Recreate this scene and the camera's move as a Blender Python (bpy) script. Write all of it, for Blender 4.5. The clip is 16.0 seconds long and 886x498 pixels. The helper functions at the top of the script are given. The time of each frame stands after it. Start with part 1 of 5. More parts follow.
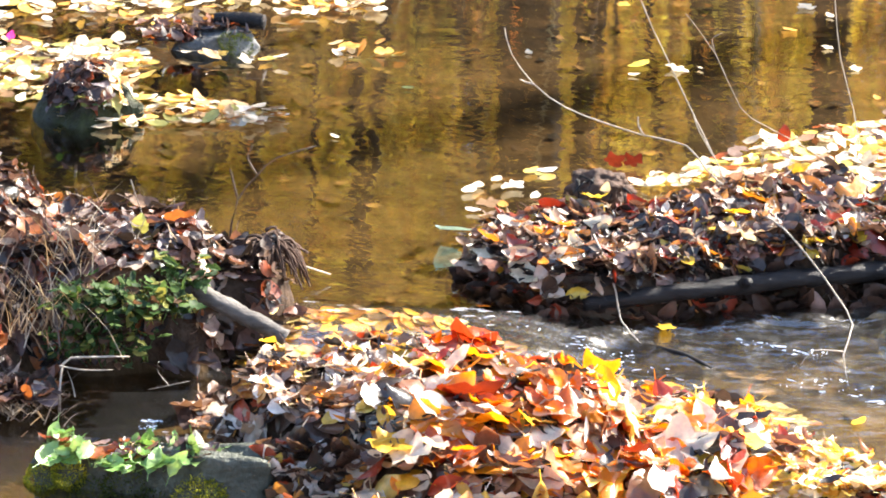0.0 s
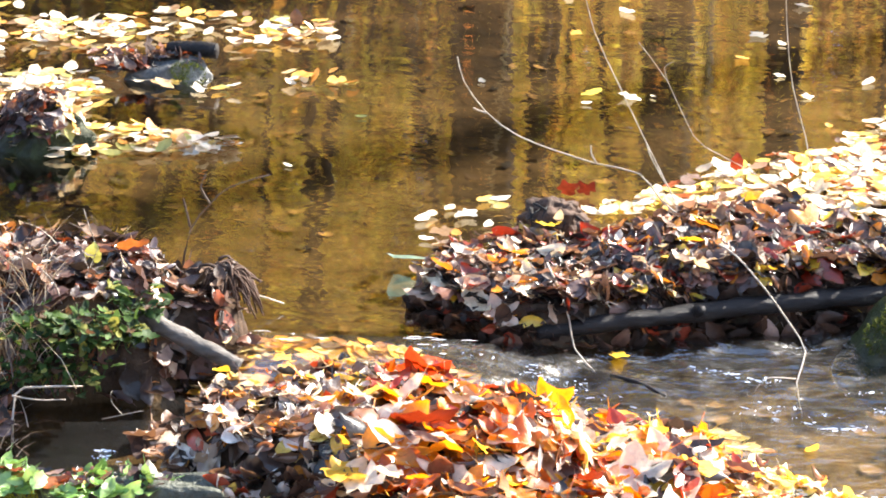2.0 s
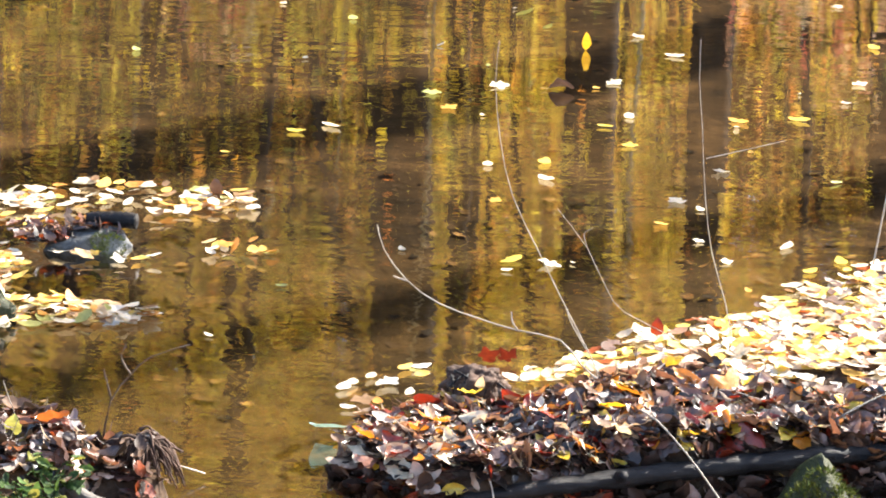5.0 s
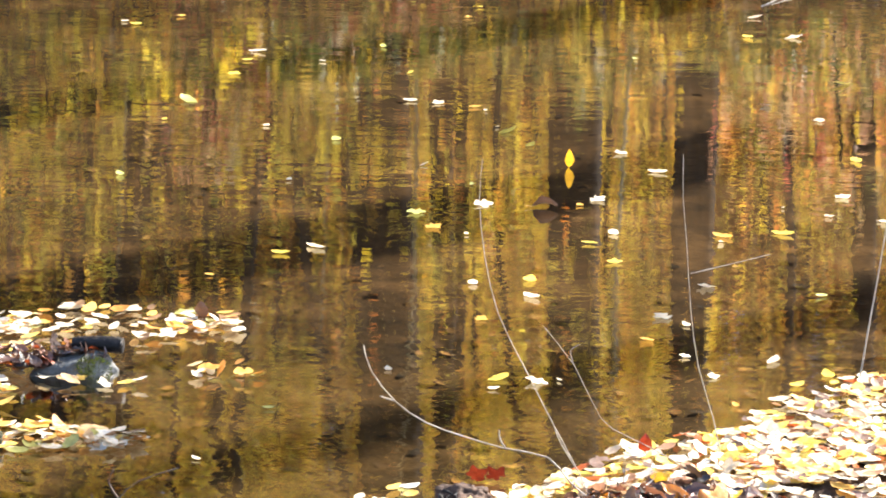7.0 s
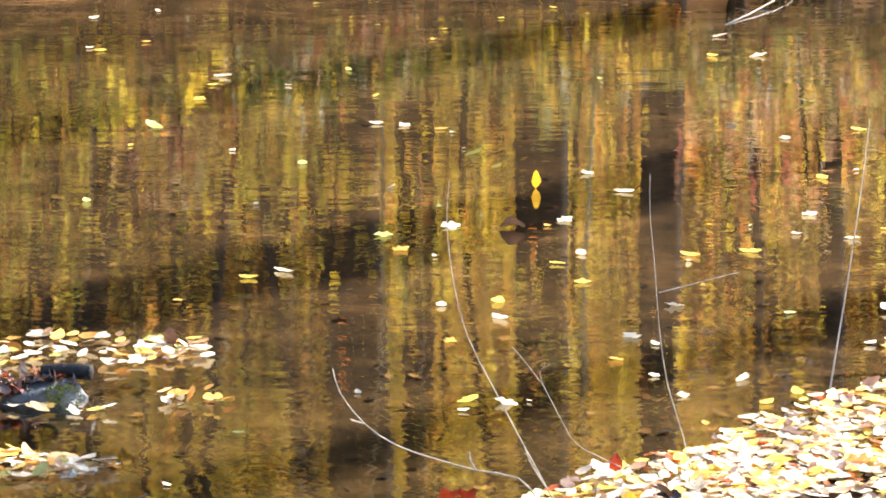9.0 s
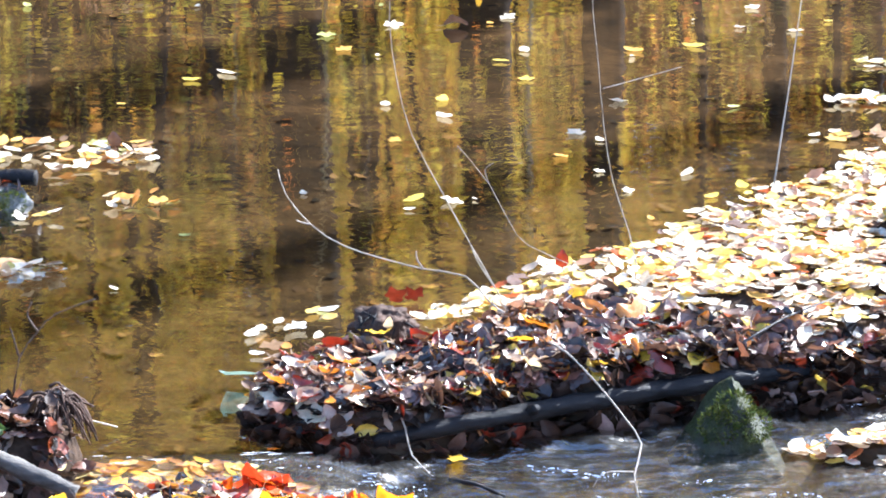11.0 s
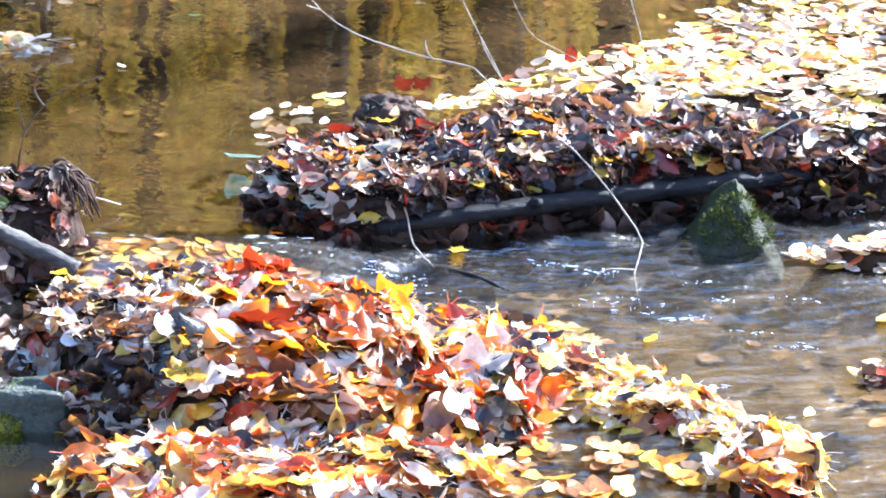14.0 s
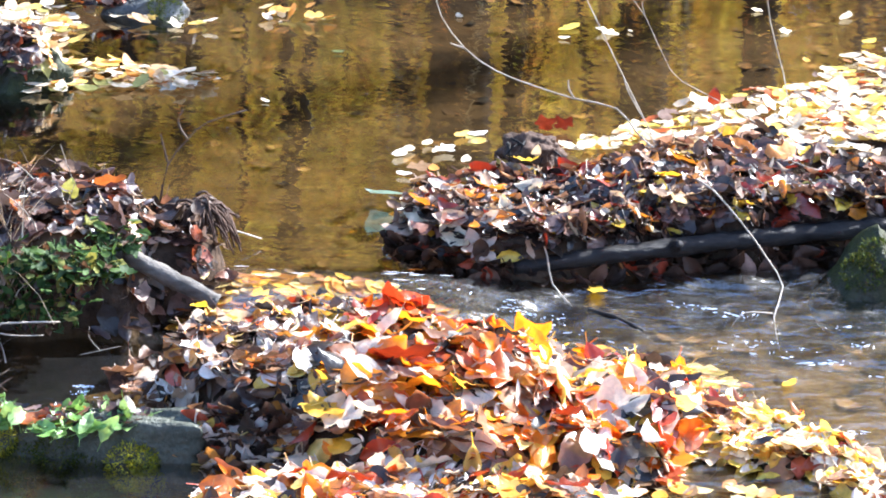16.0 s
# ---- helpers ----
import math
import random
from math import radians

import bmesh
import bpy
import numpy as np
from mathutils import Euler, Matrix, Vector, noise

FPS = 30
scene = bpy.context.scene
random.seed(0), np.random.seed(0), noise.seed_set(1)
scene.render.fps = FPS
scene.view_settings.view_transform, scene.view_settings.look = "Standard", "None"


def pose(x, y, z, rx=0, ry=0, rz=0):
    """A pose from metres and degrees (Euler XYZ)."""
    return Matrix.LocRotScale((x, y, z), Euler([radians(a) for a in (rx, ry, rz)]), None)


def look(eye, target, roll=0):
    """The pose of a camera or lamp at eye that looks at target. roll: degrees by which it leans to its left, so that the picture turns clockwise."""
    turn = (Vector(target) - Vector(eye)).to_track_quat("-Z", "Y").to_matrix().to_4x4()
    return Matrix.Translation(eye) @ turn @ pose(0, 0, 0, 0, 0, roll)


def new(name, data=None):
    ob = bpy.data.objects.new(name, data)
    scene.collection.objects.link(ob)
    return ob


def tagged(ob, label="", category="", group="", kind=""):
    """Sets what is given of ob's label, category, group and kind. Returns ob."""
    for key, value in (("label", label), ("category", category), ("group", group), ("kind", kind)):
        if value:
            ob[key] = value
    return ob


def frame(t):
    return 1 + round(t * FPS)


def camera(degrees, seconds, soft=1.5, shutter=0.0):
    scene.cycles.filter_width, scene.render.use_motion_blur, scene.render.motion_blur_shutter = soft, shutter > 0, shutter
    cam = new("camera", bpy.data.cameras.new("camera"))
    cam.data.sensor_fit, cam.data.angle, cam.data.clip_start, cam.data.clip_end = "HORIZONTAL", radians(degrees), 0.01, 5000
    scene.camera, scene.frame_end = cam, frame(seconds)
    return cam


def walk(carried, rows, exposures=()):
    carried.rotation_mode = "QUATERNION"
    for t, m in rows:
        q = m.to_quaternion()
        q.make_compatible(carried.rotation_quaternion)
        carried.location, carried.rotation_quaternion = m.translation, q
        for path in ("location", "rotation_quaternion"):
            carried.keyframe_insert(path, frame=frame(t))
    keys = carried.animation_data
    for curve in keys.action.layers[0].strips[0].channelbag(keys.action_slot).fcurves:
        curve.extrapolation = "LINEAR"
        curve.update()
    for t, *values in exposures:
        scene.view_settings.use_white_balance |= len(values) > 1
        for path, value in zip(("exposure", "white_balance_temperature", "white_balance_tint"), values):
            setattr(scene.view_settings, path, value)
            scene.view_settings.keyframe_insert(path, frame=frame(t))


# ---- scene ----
# ---- camera: stands on the bank and turns where it is ----
EYE = (0.0, 0.0, 2.4)
cam = camera(16.0, 16.0, soft=1.85)
# seconds, yaw to the left, pitch, roll
TURNS = [
    (0, 2.955, -22.020, 1.080),
    (0.5, 2.746, -22.115, 0.957),
    (1, 2.468, -22.167, 0.959),
    (1.5, 2.214, -22.183, 1.028),
    (2, 2.055, -21.483, 1.273),
    (2.5, 1.881, -20.435, 1.240),
    (3, 1.742, -20.139, 1.085),
    (3.5, 1.636, -19.785, 0.220),
    (4, 1.593, -19.717, 0.041),
    (4.5, 1.434, -19.582, 0.556),
    (5, 0.596, -18.403, 1.231),
    (5.2, 0.260, -17.900, 1.248),
    (7.3, 0.296, -16.075, 0.182),
    (7.5, 0.200, -15.940, 0.015),
    (8, 0.049, -15.612, -0.251),
    (8.2, 0.000, -15.474, -0.000),
    (10.3, -0.765, -17.592, -0.728),
    (10.5, -0.893, -17.989, -0.567),
    (11, -1.269, -19.492, -0.878),
    (11.5, -1.515, -20.193, -1.023),
    (12, -1.565, -20.380, -0.567),
    (12.5, -1.237, -20.753, -0.358),
    (13, -1.210, -21.393, 0.694),
    (13.5, -1.548, -23.154, 1.072),
    (14, -1.183, -23.294, 1.355),
    (14.5, -0.152, -23.358, 0.641),
    (15, 1.279, -22.941, 0.973),
    (15.5, 1.852, -22.886, 1.141),
    (16, 1.587, -22.652, 1.364),
]


def turned(yaw, pitch, roll):
    a, b = radians(yaw), radians(pitch)
    ahead = Vector((-math.sin(a) * math.cos(b), math.cos(a) * math.cos(b), math.sin(b)))
    return look(EYE, Vector(EYE) + ahead * 8, roll)


walk(cam, [(t, turned(a, b, c)) for t, a, b, c in TURNS], exposures=[
    (0, 2.42, 6700, 10), (8.2, 2.3, 6700, 10), (10.6, 2.3, 5550, 10), (14.4, 2.38, 5200, 10), (16, 2.3, 5700, 10)])

# ---- light ----
SUN_AZ, SUN_EL = radians(50), radians(37)
world = bpy.data.worlds.new("sky")
scene.world = world
world.use_nodes = True
wn = world.node_tree
wn.nodes.clear()
sky = wn.nodes.new("ShaderNodeTexSky")
sky.sky_type = "NISHITA"
sky.sun_disc = False
sky.sun_elevation, sky.sun_rotation = SUN_EL, SUN_AZ
bg = wn.nodes.new("ShaderNodeBackground")
bg.inputs["Strength"].default_value = 0.15
wo = wn.nodes.new("ShaderNodeOutputWorld")
wn.links.new(sky.outputs["Color"], bg.inputs["Color"])
wn.links.new(bg.outputs["Background"], wo.inputs["Surface"])

sun = new("sun", bpy.data.lights.new("sun", "SUN"))
sun.data.energy, sun.data.angle, sun.data.color = 5.0, radians(0.53), (1.0, 0.955, 0.87)
sun_dir = Vector((math.sin(SUN_AZ) * math.cos(SUN_EL), math.cos(SUN_AZ) * math.cos(SUN_EL), math.sin(SUN_EL)))
sun.matrix_world = look(sun_dir * 60, (0, 0, 0))


# ---- materials ----
class Nodes:
    def __init__(self, name):
        self.mat = bpy.data.materials.new(name)
        self.mat.use_nodes = True
        self.tree = self.mat.node_tree
        self.tree.nodes.clear()

    def add(self, kind, **values):
        n = self.tree.nodes.new(kind)
        for key, value in values.items():
            n.inputs[key.replace("_", " ")].default_value = value
        return n

    def join(self, a, b):
        self.tree.links.new(a, b)

    def done(self, surface):
        out = self.add("ShaderNodeOutputMaterial")
        self.join(surface, out.inputs["Surface"])
        return self.mat

    def ramp(self, fac, stops, mode="LINEAR"):
        r = self.add("ShaderNodeValToRGB")
        r.color_ramp.interpolation = mode
        e = r.color_ramp.elements
        while len(e) < len(stops):
            e.new(0.5)
        for k, (p, c) in enumerate(stops):
            e[k].position = p
            e[k].color = (*c, 1)
        self.join(fac, r.inputs["Fac"])
        return r.outputs["Color"]

    def noise(self, scale, detail=4.0, rough=0.55, vector=None):
        n = self.add("ShaderNodeTexNoise", Scale=scale, Detail=detail, Roughness=rough)
        if vector is not None:
            self.join(vector, n.inputs["Vector"])
        return n.outputs["Fac"]

    def place(self, scale=(1, 1, 1), kind="Object"):
        c = self.add("ShaderNodeTexCoord")
        m = self.add("ShaderNodeMapping")
        m.inputs["Scale"].default_value = scale
        self.join(c.outputs[kind], m.inputs["Vector"])
        return m.outputs["Vector"]

    def world_place(self, scale=(1, 1, 1)):
        c = self.add("ShaderNodeNewGeometry")
        m = self.add("ShaderNodeMapping")
        m.inputs["Scale"].default_value = scale
        self.join(c.outputs["Position"], m.inputs["Vector"])
        return m.outputs["Vector"]

    def math(self, op, a, b=None, c=None):
        m = self.add("ShaderNodeMath")
        m.operation = op
        for k, v in enumerate((a, b, c)):
            if v is None:
                continue
            if isinstance(v, (int, float)):
                m.inputs[k].default_value = v
            else:
                self.join(v, m.inputs[k])
        return m.outputs[0]

    def mix(self, fac, a, b, blend="MIX"):
        m = self.add("ShaderNodeMix")
        m.data_type, m.blend_type = "RGBA", blend
        for s, v in ((m.inputs[0], fac), (m.inputs[6], a), (m.inputs[7], b)):
            if isinstance(v, (int, float)):
                s.default_value = v
            elif isinstance(v, tuple):
                s.default_value = (*v, 1)
            else:
                self.join(v, s)
        return m.outputs[2]

    def bump(self, height, strength, distance):
        b = self.add("ShaderNodeBump", Strength=strength, Distance=distance)
        self.join(height, b.inputs["Height"])
        return b.outputs["Normal"]

    def shader(self, color, rough=0.6, normal=None, spec=0.5, metal=0.0):
        p = self.add("ShaderNodeBsdfPrincipled")
        for s, v in (("Base Color", color), ("Roughness", rough), ("Metallic", metal), ("Specular IOR Level", spec)):
            if isinstance(v, (int, float)):
                p.inputs[s].default_value = v
            elif isinstance(v, tuple):
                p.inputs[s].default_value = (*v, 1)
            else:
                self.join(v, p.inputs[s])
        if normal is not None:
            self.join(normal, p.inputs["Normal"])
        return p.outputs["BSDF"]


def leaf_material(name, colours, rough=0.38, through_light=0.45, spec=0.6, wet=0.0):
    """Leaf colours picked leaf by leaf, blotched and veined, light shining through."""
    m = Nodes(name)
    geo = m.add("ShaderNodeNewGeometry")
    info = m.add("ShaderNodeObjectInfo")
    pick = m.math("FRACT", m.math("ADD", m.math("MULTIPLY", geo.outputs["Random Per Island"], 7.31), info.outputs["Random"]))
    total = sum(w for w, _ in colours)
    stops, at = [], 0.0
    for w, c in colours:
        stops.append((at, c))
        at += w / total
    base = m.ramp(pick, stops, "CONSTANT")
    grain = m.noise(60, 5, 0.65, m.world_place())
    blotch = m.noise(17, 3, 0.6, m.world_place())
    value = m.math("ADD", m.math("MULTIPLY", grain, 1.2), m.math("MULTIPLY", blotch, 1.3))
    hsv = m.add("ShaderNodeHueSaturation", Saturation=1.02)
    m.join(m.math("MAXIMUM", m.math("SUBTRACT", value, 0.25), 0.15), hsv.inputs["Value"])
    m.join(base, hsv.inputs["Color"])
    colour = hsv.outputs["Color"]
    normal = m.bump(m.math("ADD", grain, m.math("MULTIPLY", m.noise(190, 2, 0.5, m.world_place()), 0.25)), 0.5, 0.006)
    p = m.shader(colour, m.math("ADD", m.math("MULTIPLY", blotch, 0.35), rough - 0.12), normal, spec)
    coat = p.node
    coat.inputs["Coat Weight"].default_value, coat.inputs["Coat Roughness"].default_value = wet, 0.2
    t = m.add("ShaderNodeBsdfTranslucent")
    warm = m.mix(1.0, colour, (1.0, 0.88, 0.62), "MULTIPLY")
    m.join(warm, t.inputs["Color"])
    mixer = m.add("ShaderNodeMixShader", Fac=through_light)
    m.join(p, mixer.inputs[1])
    m.join(t.outputs["BSDF"], mixer.inputs[2])
    return m.done(mixer.outputs["Shader"])


def rock_material(name, dark, light, scale=14, rough=0.6, moss=None):
    m = Nodes(name)
    v = m.place()
    a, b = m.noise(scale, 6, 0.65, v), m.noise(scale * 6, 4, 0.6, v)
    colour = m.ramp(m.math("ADD", m.math("MULTIPLY", a, 0.7), m.math("MULTIPLY", b, 0.3)), [(0.3, dark), (0.72, light)])
    if moss:
        g = m.add("ShaderNodeNewGeometry")
        sep = m.add("ShaderNodeSeparateXYZ")
        m.join(g.outputs["Normal"], sep.inputs[0])
        up = m.math("MULTIPLY_ADD", sep.outputs["Z"], 0.5, m.math("MULTIPLY", m.noise(9, 4, 0.6, v), 1.1))
        cover = m.ramp(up, [(0.62, (0, 0, 0)), (0.85, (1, 1, 1))])
        green = m.ramp(m.noise(70, 4, 0.6, v), [(0.3, tuple(c * 0.4 for c in moss)), (0.7, moss)])
        colour = m.mix(cover, colour, green)
    return m.done(m.shader(colour, rough, m.bump(m.math("ADD", a, m.math("MULTIPLY", b, 0.5)), 0.6, 0.02), 0.2))


def bark_material(name, dark, light, scale=(1, 1, 0.2), size=40, rough=0.7, spec=0.3):
    m = Nodes(name)
    v = m.place(scale)
    a, b = m.noise(size, 6, 0.7, v), m.noise(size * 0.2, 3, 0.6, m.place())
    colour = m.ramp(m.math("ADD", m.math("MULTIPLY", a, 0.65), m.math("MULTIPLY", b, 0.35)), [(0.32, dark), (0.68, light)])
    return m.done(m.shader(colour, rough, m.bump(a, 0.7, 0.01), spec))


def water_material(name, wave, ripple, strength, tint, gloss, power, fine, distance=0.02, blur=0.004, swell=1.0, calm=None, cap=0.9, stretch=0.3):
    """Clear shallow water: mirror by angle, the rest lets the bed be seen."""
    m = Nodes(name)
    slow = m.noise(wave, 3, 0.5, m.world_place((0.6, 1.7, 1)))
    quick = m.noise(ripple, 3, 0.55, m.world_place((stretch, 1.55, 1)))
    height = m.math("ADD", m.math("MULTIPLY", slow, swell), m.math("MULTIPLY", quick, fine))
    if calm is not None:  # the flow quickens along one axis
        axis, start, end, low, high = calm
        geo, sep = m.add("ShaderNodeNewGeometry"), m.add("ShaderNodeSeparateXYZ")
        m.join(geo.outputs["Position"], sep.inputs[0])
        still = m.add("ShaderNodeMapRange")
        still.inputs["From Min"].default_value, still.inputs["From Max"].default_value = start, end
        still.inputs["To Min"].default_value, still.inputs["To Max"].default_value = low, high
        m.join(sep.outputs[axis], still.inputs["Value"])
        height = m.math("MULTIPLY", height, still.outputs["Result"])
    normal = m.bump(height, strength, distance)
    f = m.add("ShaderNodeFresnel", IOR=1.36)
    m.join(normal, f.inputs["Normal"])
    g = m.add("ShaderNodeBsdfGlossy", Roughness=blur)
    m.join(normal, g.inputs["Normal"])
    t = m.add("ShaderNodeBsdfTransparent")
    t.inputs["Color"].default_value = (*tint, 1)
    mixer = m.add("ShaderNodeMixShader")
    m.join(m.math("MINIMUM", m.math("MULTIPLY", m.math("POWER", f.outputs["Fac"], power), gloss), cap), mixer.inputs[0])
    m.join(t.outputs["BSDF"], mixer.inputs[1])
    m.join(g.outputs["BSDF"], mixer.inputs[2])
    return m.done(mixer.outputs["Shader"])


def pond_material():
    """Slow clear water: long low swells that draw the mirrored trees out sideways, small ripples near the spill."""
    m = Nodes("pond_water")
    swell = m.noise(1.0, 2, 0.5, m.world_place((2.6, 8.5, 1)))
    ripple = m.noise(1.0, 3, 0.55, m.world_place((6.5, 24, 1)))
    fine = m.noise(1.0, 2, 0.5, m.world_place((15, 60, 1)))
    patch = m.ramp(m.noise(1.0, 2, 0.5, m.world_place((0.9, 2.2, 1))), [(0.38, (0.25, 0.25, 0.25)), (0.62, (1, 1, 1))])
    geo, sep = m.add("ShaderNodeNewGeometry"), m.add("ShaderNodeSeparateXYZ")
    m.join(geo.outputs["Position"], sep.inputs[0])
    near = m.add("ShaderNodeMapRange")
    near.inputs["From Min"].default_value, near.inputs["From Max"].default_value = 6.0, 8.2
    near.inputs["To Min"].default_value, near.inputs["To Max"].default_value = 2.8, 1.3
    m.join(sep.outputs["Y"], near.inputs["Value"])
    spill = m.add("ShaderNodeMapRange")
    spill.inputs["From Min"].default_value, spill.inputs["From Max"].default_value = 5.64, 5.86
    spill.inputs["To Min"].default_value, spill.inputs["To Max"].default_value = 9.0, 1.0
    m.join(sep.outputs["Y"], spill.inputs["Value"])
    height = m.math("ADD", m.math("MULTIPLY", swell, 1.0), m.math("ADD", m.math("MULTIPLY", m.math("MULTIPLY", ripple, patch), 0.55), m.math("MULTIPLY", fine, 0.07)))
    normal = m.bump(m.math("MULTIPLY", height, m.math("MULTIPLY", near.outputs["Result"], spill.outputs["Result"])), 0.03, 0.02)
    f = m.add("ShaderNodeFresnel", IOR=1.34)
    m.join(normal, f.inputs["Normal"])
    g = m.add("ShaderNodeBsdfGlossy", Roughness=0.003)
    m.join(normal, g.inputs["Normal"])
    t = m.add("ShaderNodeBsdfTransparent")
    t.inputs["Color"].default_value = (0.93, 0.85, 0.68, 1)
    mixer = m.add("ShaderNodeMixShader")
    m.join(m.math("MINIMUM", m.math("MULTIPLY", f.outputs["Fac"], 2.6), 0.6), mixer.inputs[0])
    m.join(t.outputs["BSDF"], mixer.inputs[1])
    m.join(g.outputs["BSDF"], mixer.inputs[2])
    return m.done(mixer.outputs["Shader"])


def ground_material():
    """Silt under water, its far sunlit reach painted brighter, dark wet soil on the banks, rusty leaf litter up the
    hill.
    """
    m = Nodes("ground")
    geo = m.add("ShaderNodeNewGeometry")
    sep = m.add("ShaderNodeSeparateXYZ")
    m.join(geo.outputs["Position"], sep.inputs[0])
    v = m.world_place()
    a, b, c = m.noise(3.0, 5, 0.6, v), m.noise(38, 5, 0.65, v), m.noise(9, 4, 0.6, m.world_place((1, 0.6, 1)))
    streak = m.noise(1.0, 4, 0.65, m.world_place((3.2, 10, 1)))
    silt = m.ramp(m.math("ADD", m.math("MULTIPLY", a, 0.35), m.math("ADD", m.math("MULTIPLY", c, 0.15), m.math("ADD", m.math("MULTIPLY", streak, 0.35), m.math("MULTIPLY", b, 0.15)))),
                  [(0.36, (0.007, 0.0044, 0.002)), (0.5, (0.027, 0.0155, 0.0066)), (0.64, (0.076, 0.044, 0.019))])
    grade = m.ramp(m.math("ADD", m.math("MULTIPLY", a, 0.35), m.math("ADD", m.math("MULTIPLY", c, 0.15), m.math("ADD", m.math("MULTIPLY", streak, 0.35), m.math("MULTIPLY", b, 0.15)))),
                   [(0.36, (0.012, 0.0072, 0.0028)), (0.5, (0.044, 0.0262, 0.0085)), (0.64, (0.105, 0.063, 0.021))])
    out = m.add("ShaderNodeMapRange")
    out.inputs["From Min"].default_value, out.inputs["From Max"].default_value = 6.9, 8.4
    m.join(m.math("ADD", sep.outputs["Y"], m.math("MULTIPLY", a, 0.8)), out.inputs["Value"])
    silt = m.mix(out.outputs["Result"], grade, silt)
    # gain on the silt by depth: sunlight on the far bed put into its colour
    deep_sun = m.add("ShaderNodeMapRange")
    deep_sun.inputs["From Min"].default_value, deep_sun.inputs["From Max"].default_value = -0.178, -0.145
    deep_sun.inputs["To Min"].default_value, deep_sun.inputs["To Max"].default_value = 1.9, 0.85
    m.join(sep.outputs["Z"], deep_sun.inputs["Value"])
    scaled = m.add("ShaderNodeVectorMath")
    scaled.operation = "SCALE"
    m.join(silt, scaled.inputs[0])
    m.join(deep_sun.outputs["Result"], scaled.inputs["Scale"])
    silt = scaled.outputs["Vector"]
    soil = m.ramp(b, [(0.3, (0.018, 0.012, 0.009)), (0.7, (0.07, 0.045, 0.03))])
    litter = m.ramp(m.noise(7, 6, 0.75, v), [(0.3, (0.07, 0.03, 0.012)), (0.5, (0.19, 0.085, 0.028)), (0.7, (0.36, 0.17, 0.05))])
    up = m.add("ShaderNodeMapRange")
    up.inputs["From Min"].default_value, up.inputs["From Max"].default_value = -0.09, -0.035
    m.join(m.math("ADD", sep.outputs["Z"], m.math("MULTIPLY", m.math("SUBTRACT", a, 0.5), 0.03)), up.inputs["Value"])
    hill = m.add("ShaderNodeMapRange")
    hill.inputs["From Min"].default_value, hill.inputs["From Max"].default_value = 0.15, 0.5
    m.join(m.math("ADD", sep.outputs["Z"], m.math("MULTIPLY", a, 0.2)), hill.inputs["Value"])
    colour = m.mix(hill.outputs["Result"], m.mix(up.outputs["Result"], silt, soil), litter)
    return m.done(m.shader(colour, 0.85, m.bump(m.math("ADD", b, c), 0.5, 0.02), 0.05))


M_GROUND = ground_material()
M_POND = pond_material()
M_STREAM = water_material("stream_water", 8, 22, 1.0, (0.84, 0.83, 0.79), 0.76, 0.45, 0.25, 0.035, 0.25, 1.0, ("X", -0.45, 0.25, 0.12, 1.0), 0.9, 0.8)
# near-black and palest entries also paint shaded gaps and glare in the heap
M_LEAF_FIRE = leaf_material("leaves_orange", [(26, (0.82, 0.71, 0.58)), (17, (0.70, 0.25, 0.02)), (9, (0.76, 0.44, 0.05)), (14, (0.03, 0.02, 0.018)),
                            (7, (0.36, 0.04, 0.016)), (11, (0.22, 0.09, 0.05)), (9, (0.09, 0.045, 0.04)), (5, (0.74, 0.54, 0.16)), (9, (0.42, 0.21, 0.11)), (12, (0.58, 0.12, 0.012))], 0.38, 0.55, 0.6, 0.85)
# the near-black entry paints shaded gaps between the brown leaves
M_LEAF_DARK = leaf_material("leaves_brown", [(18, (0.02, 0.014, 0.012)), (15, (0.065, 0.036, 0.03)), (12, (0.13, 0.07, 0.055)), (8, (0.28, 0.16, 0.12)), (3, (0.46, 0.33, 0.25)),
                            (2, (0.62, 0.40, 0.05)), (3, (0.54, 0.20, 0.03)), (6, (0.20, 0.022, 0.011)), (8, (0.19, 0.085, 0.06)), (3, (0.66, 0.54, 0.38))], 0.33, 0.35, 0.5, 0.5)
# brown litter with few pale entries; the bank's shade is partly in these colours
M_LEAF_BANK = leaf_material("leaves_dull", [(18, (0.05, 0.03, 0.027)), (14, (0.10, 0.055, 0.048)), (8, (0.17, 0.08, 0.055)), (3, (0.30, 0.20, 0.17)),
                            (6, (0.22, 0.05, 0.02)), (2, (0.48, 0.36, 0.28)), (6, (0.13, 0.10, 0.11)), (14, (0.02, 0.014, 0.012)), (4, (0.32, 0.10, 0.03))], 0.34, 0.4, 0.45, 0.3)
# sodden browns; darkest and palest entries paint shadow and white glints on the heap
M_LEAF_EDGE = leaf_material("leaves_edge", [(14, (0.07, 0.04, 0.03)), (10, (0.16, 0.09, 0.06)), (17, (0.72, 0.64, 0.58)), (6, (0.30, 0.19, 0.14)), (4, (0.50, 0.22, 0.05)), (3, (0.62, 0.44, 0.10)), (8, (0.025, 0.018, 0.016)), (3, (0.34, 0.05, 0.02))], 0.33, 0.35, 0.6, 0.6)
# wet leaves darkened further: shade on the leaf bank's face is in these colours
M_LEAF_WET_SHADED = leaf_material("leaves_wet_shaded", [(10, (0.018, 0.011, 0.009)), (8, (0.045, 0.025, 0.018)), (4, (0.10, 0.055, 0.04)), (1, (0.30, 0.22, 0.20)), (1, (0.18, 0.03, 0.015)), (0.5, (0.5, 0.35, 0.06))], 0.4, 0.2, 0.3)
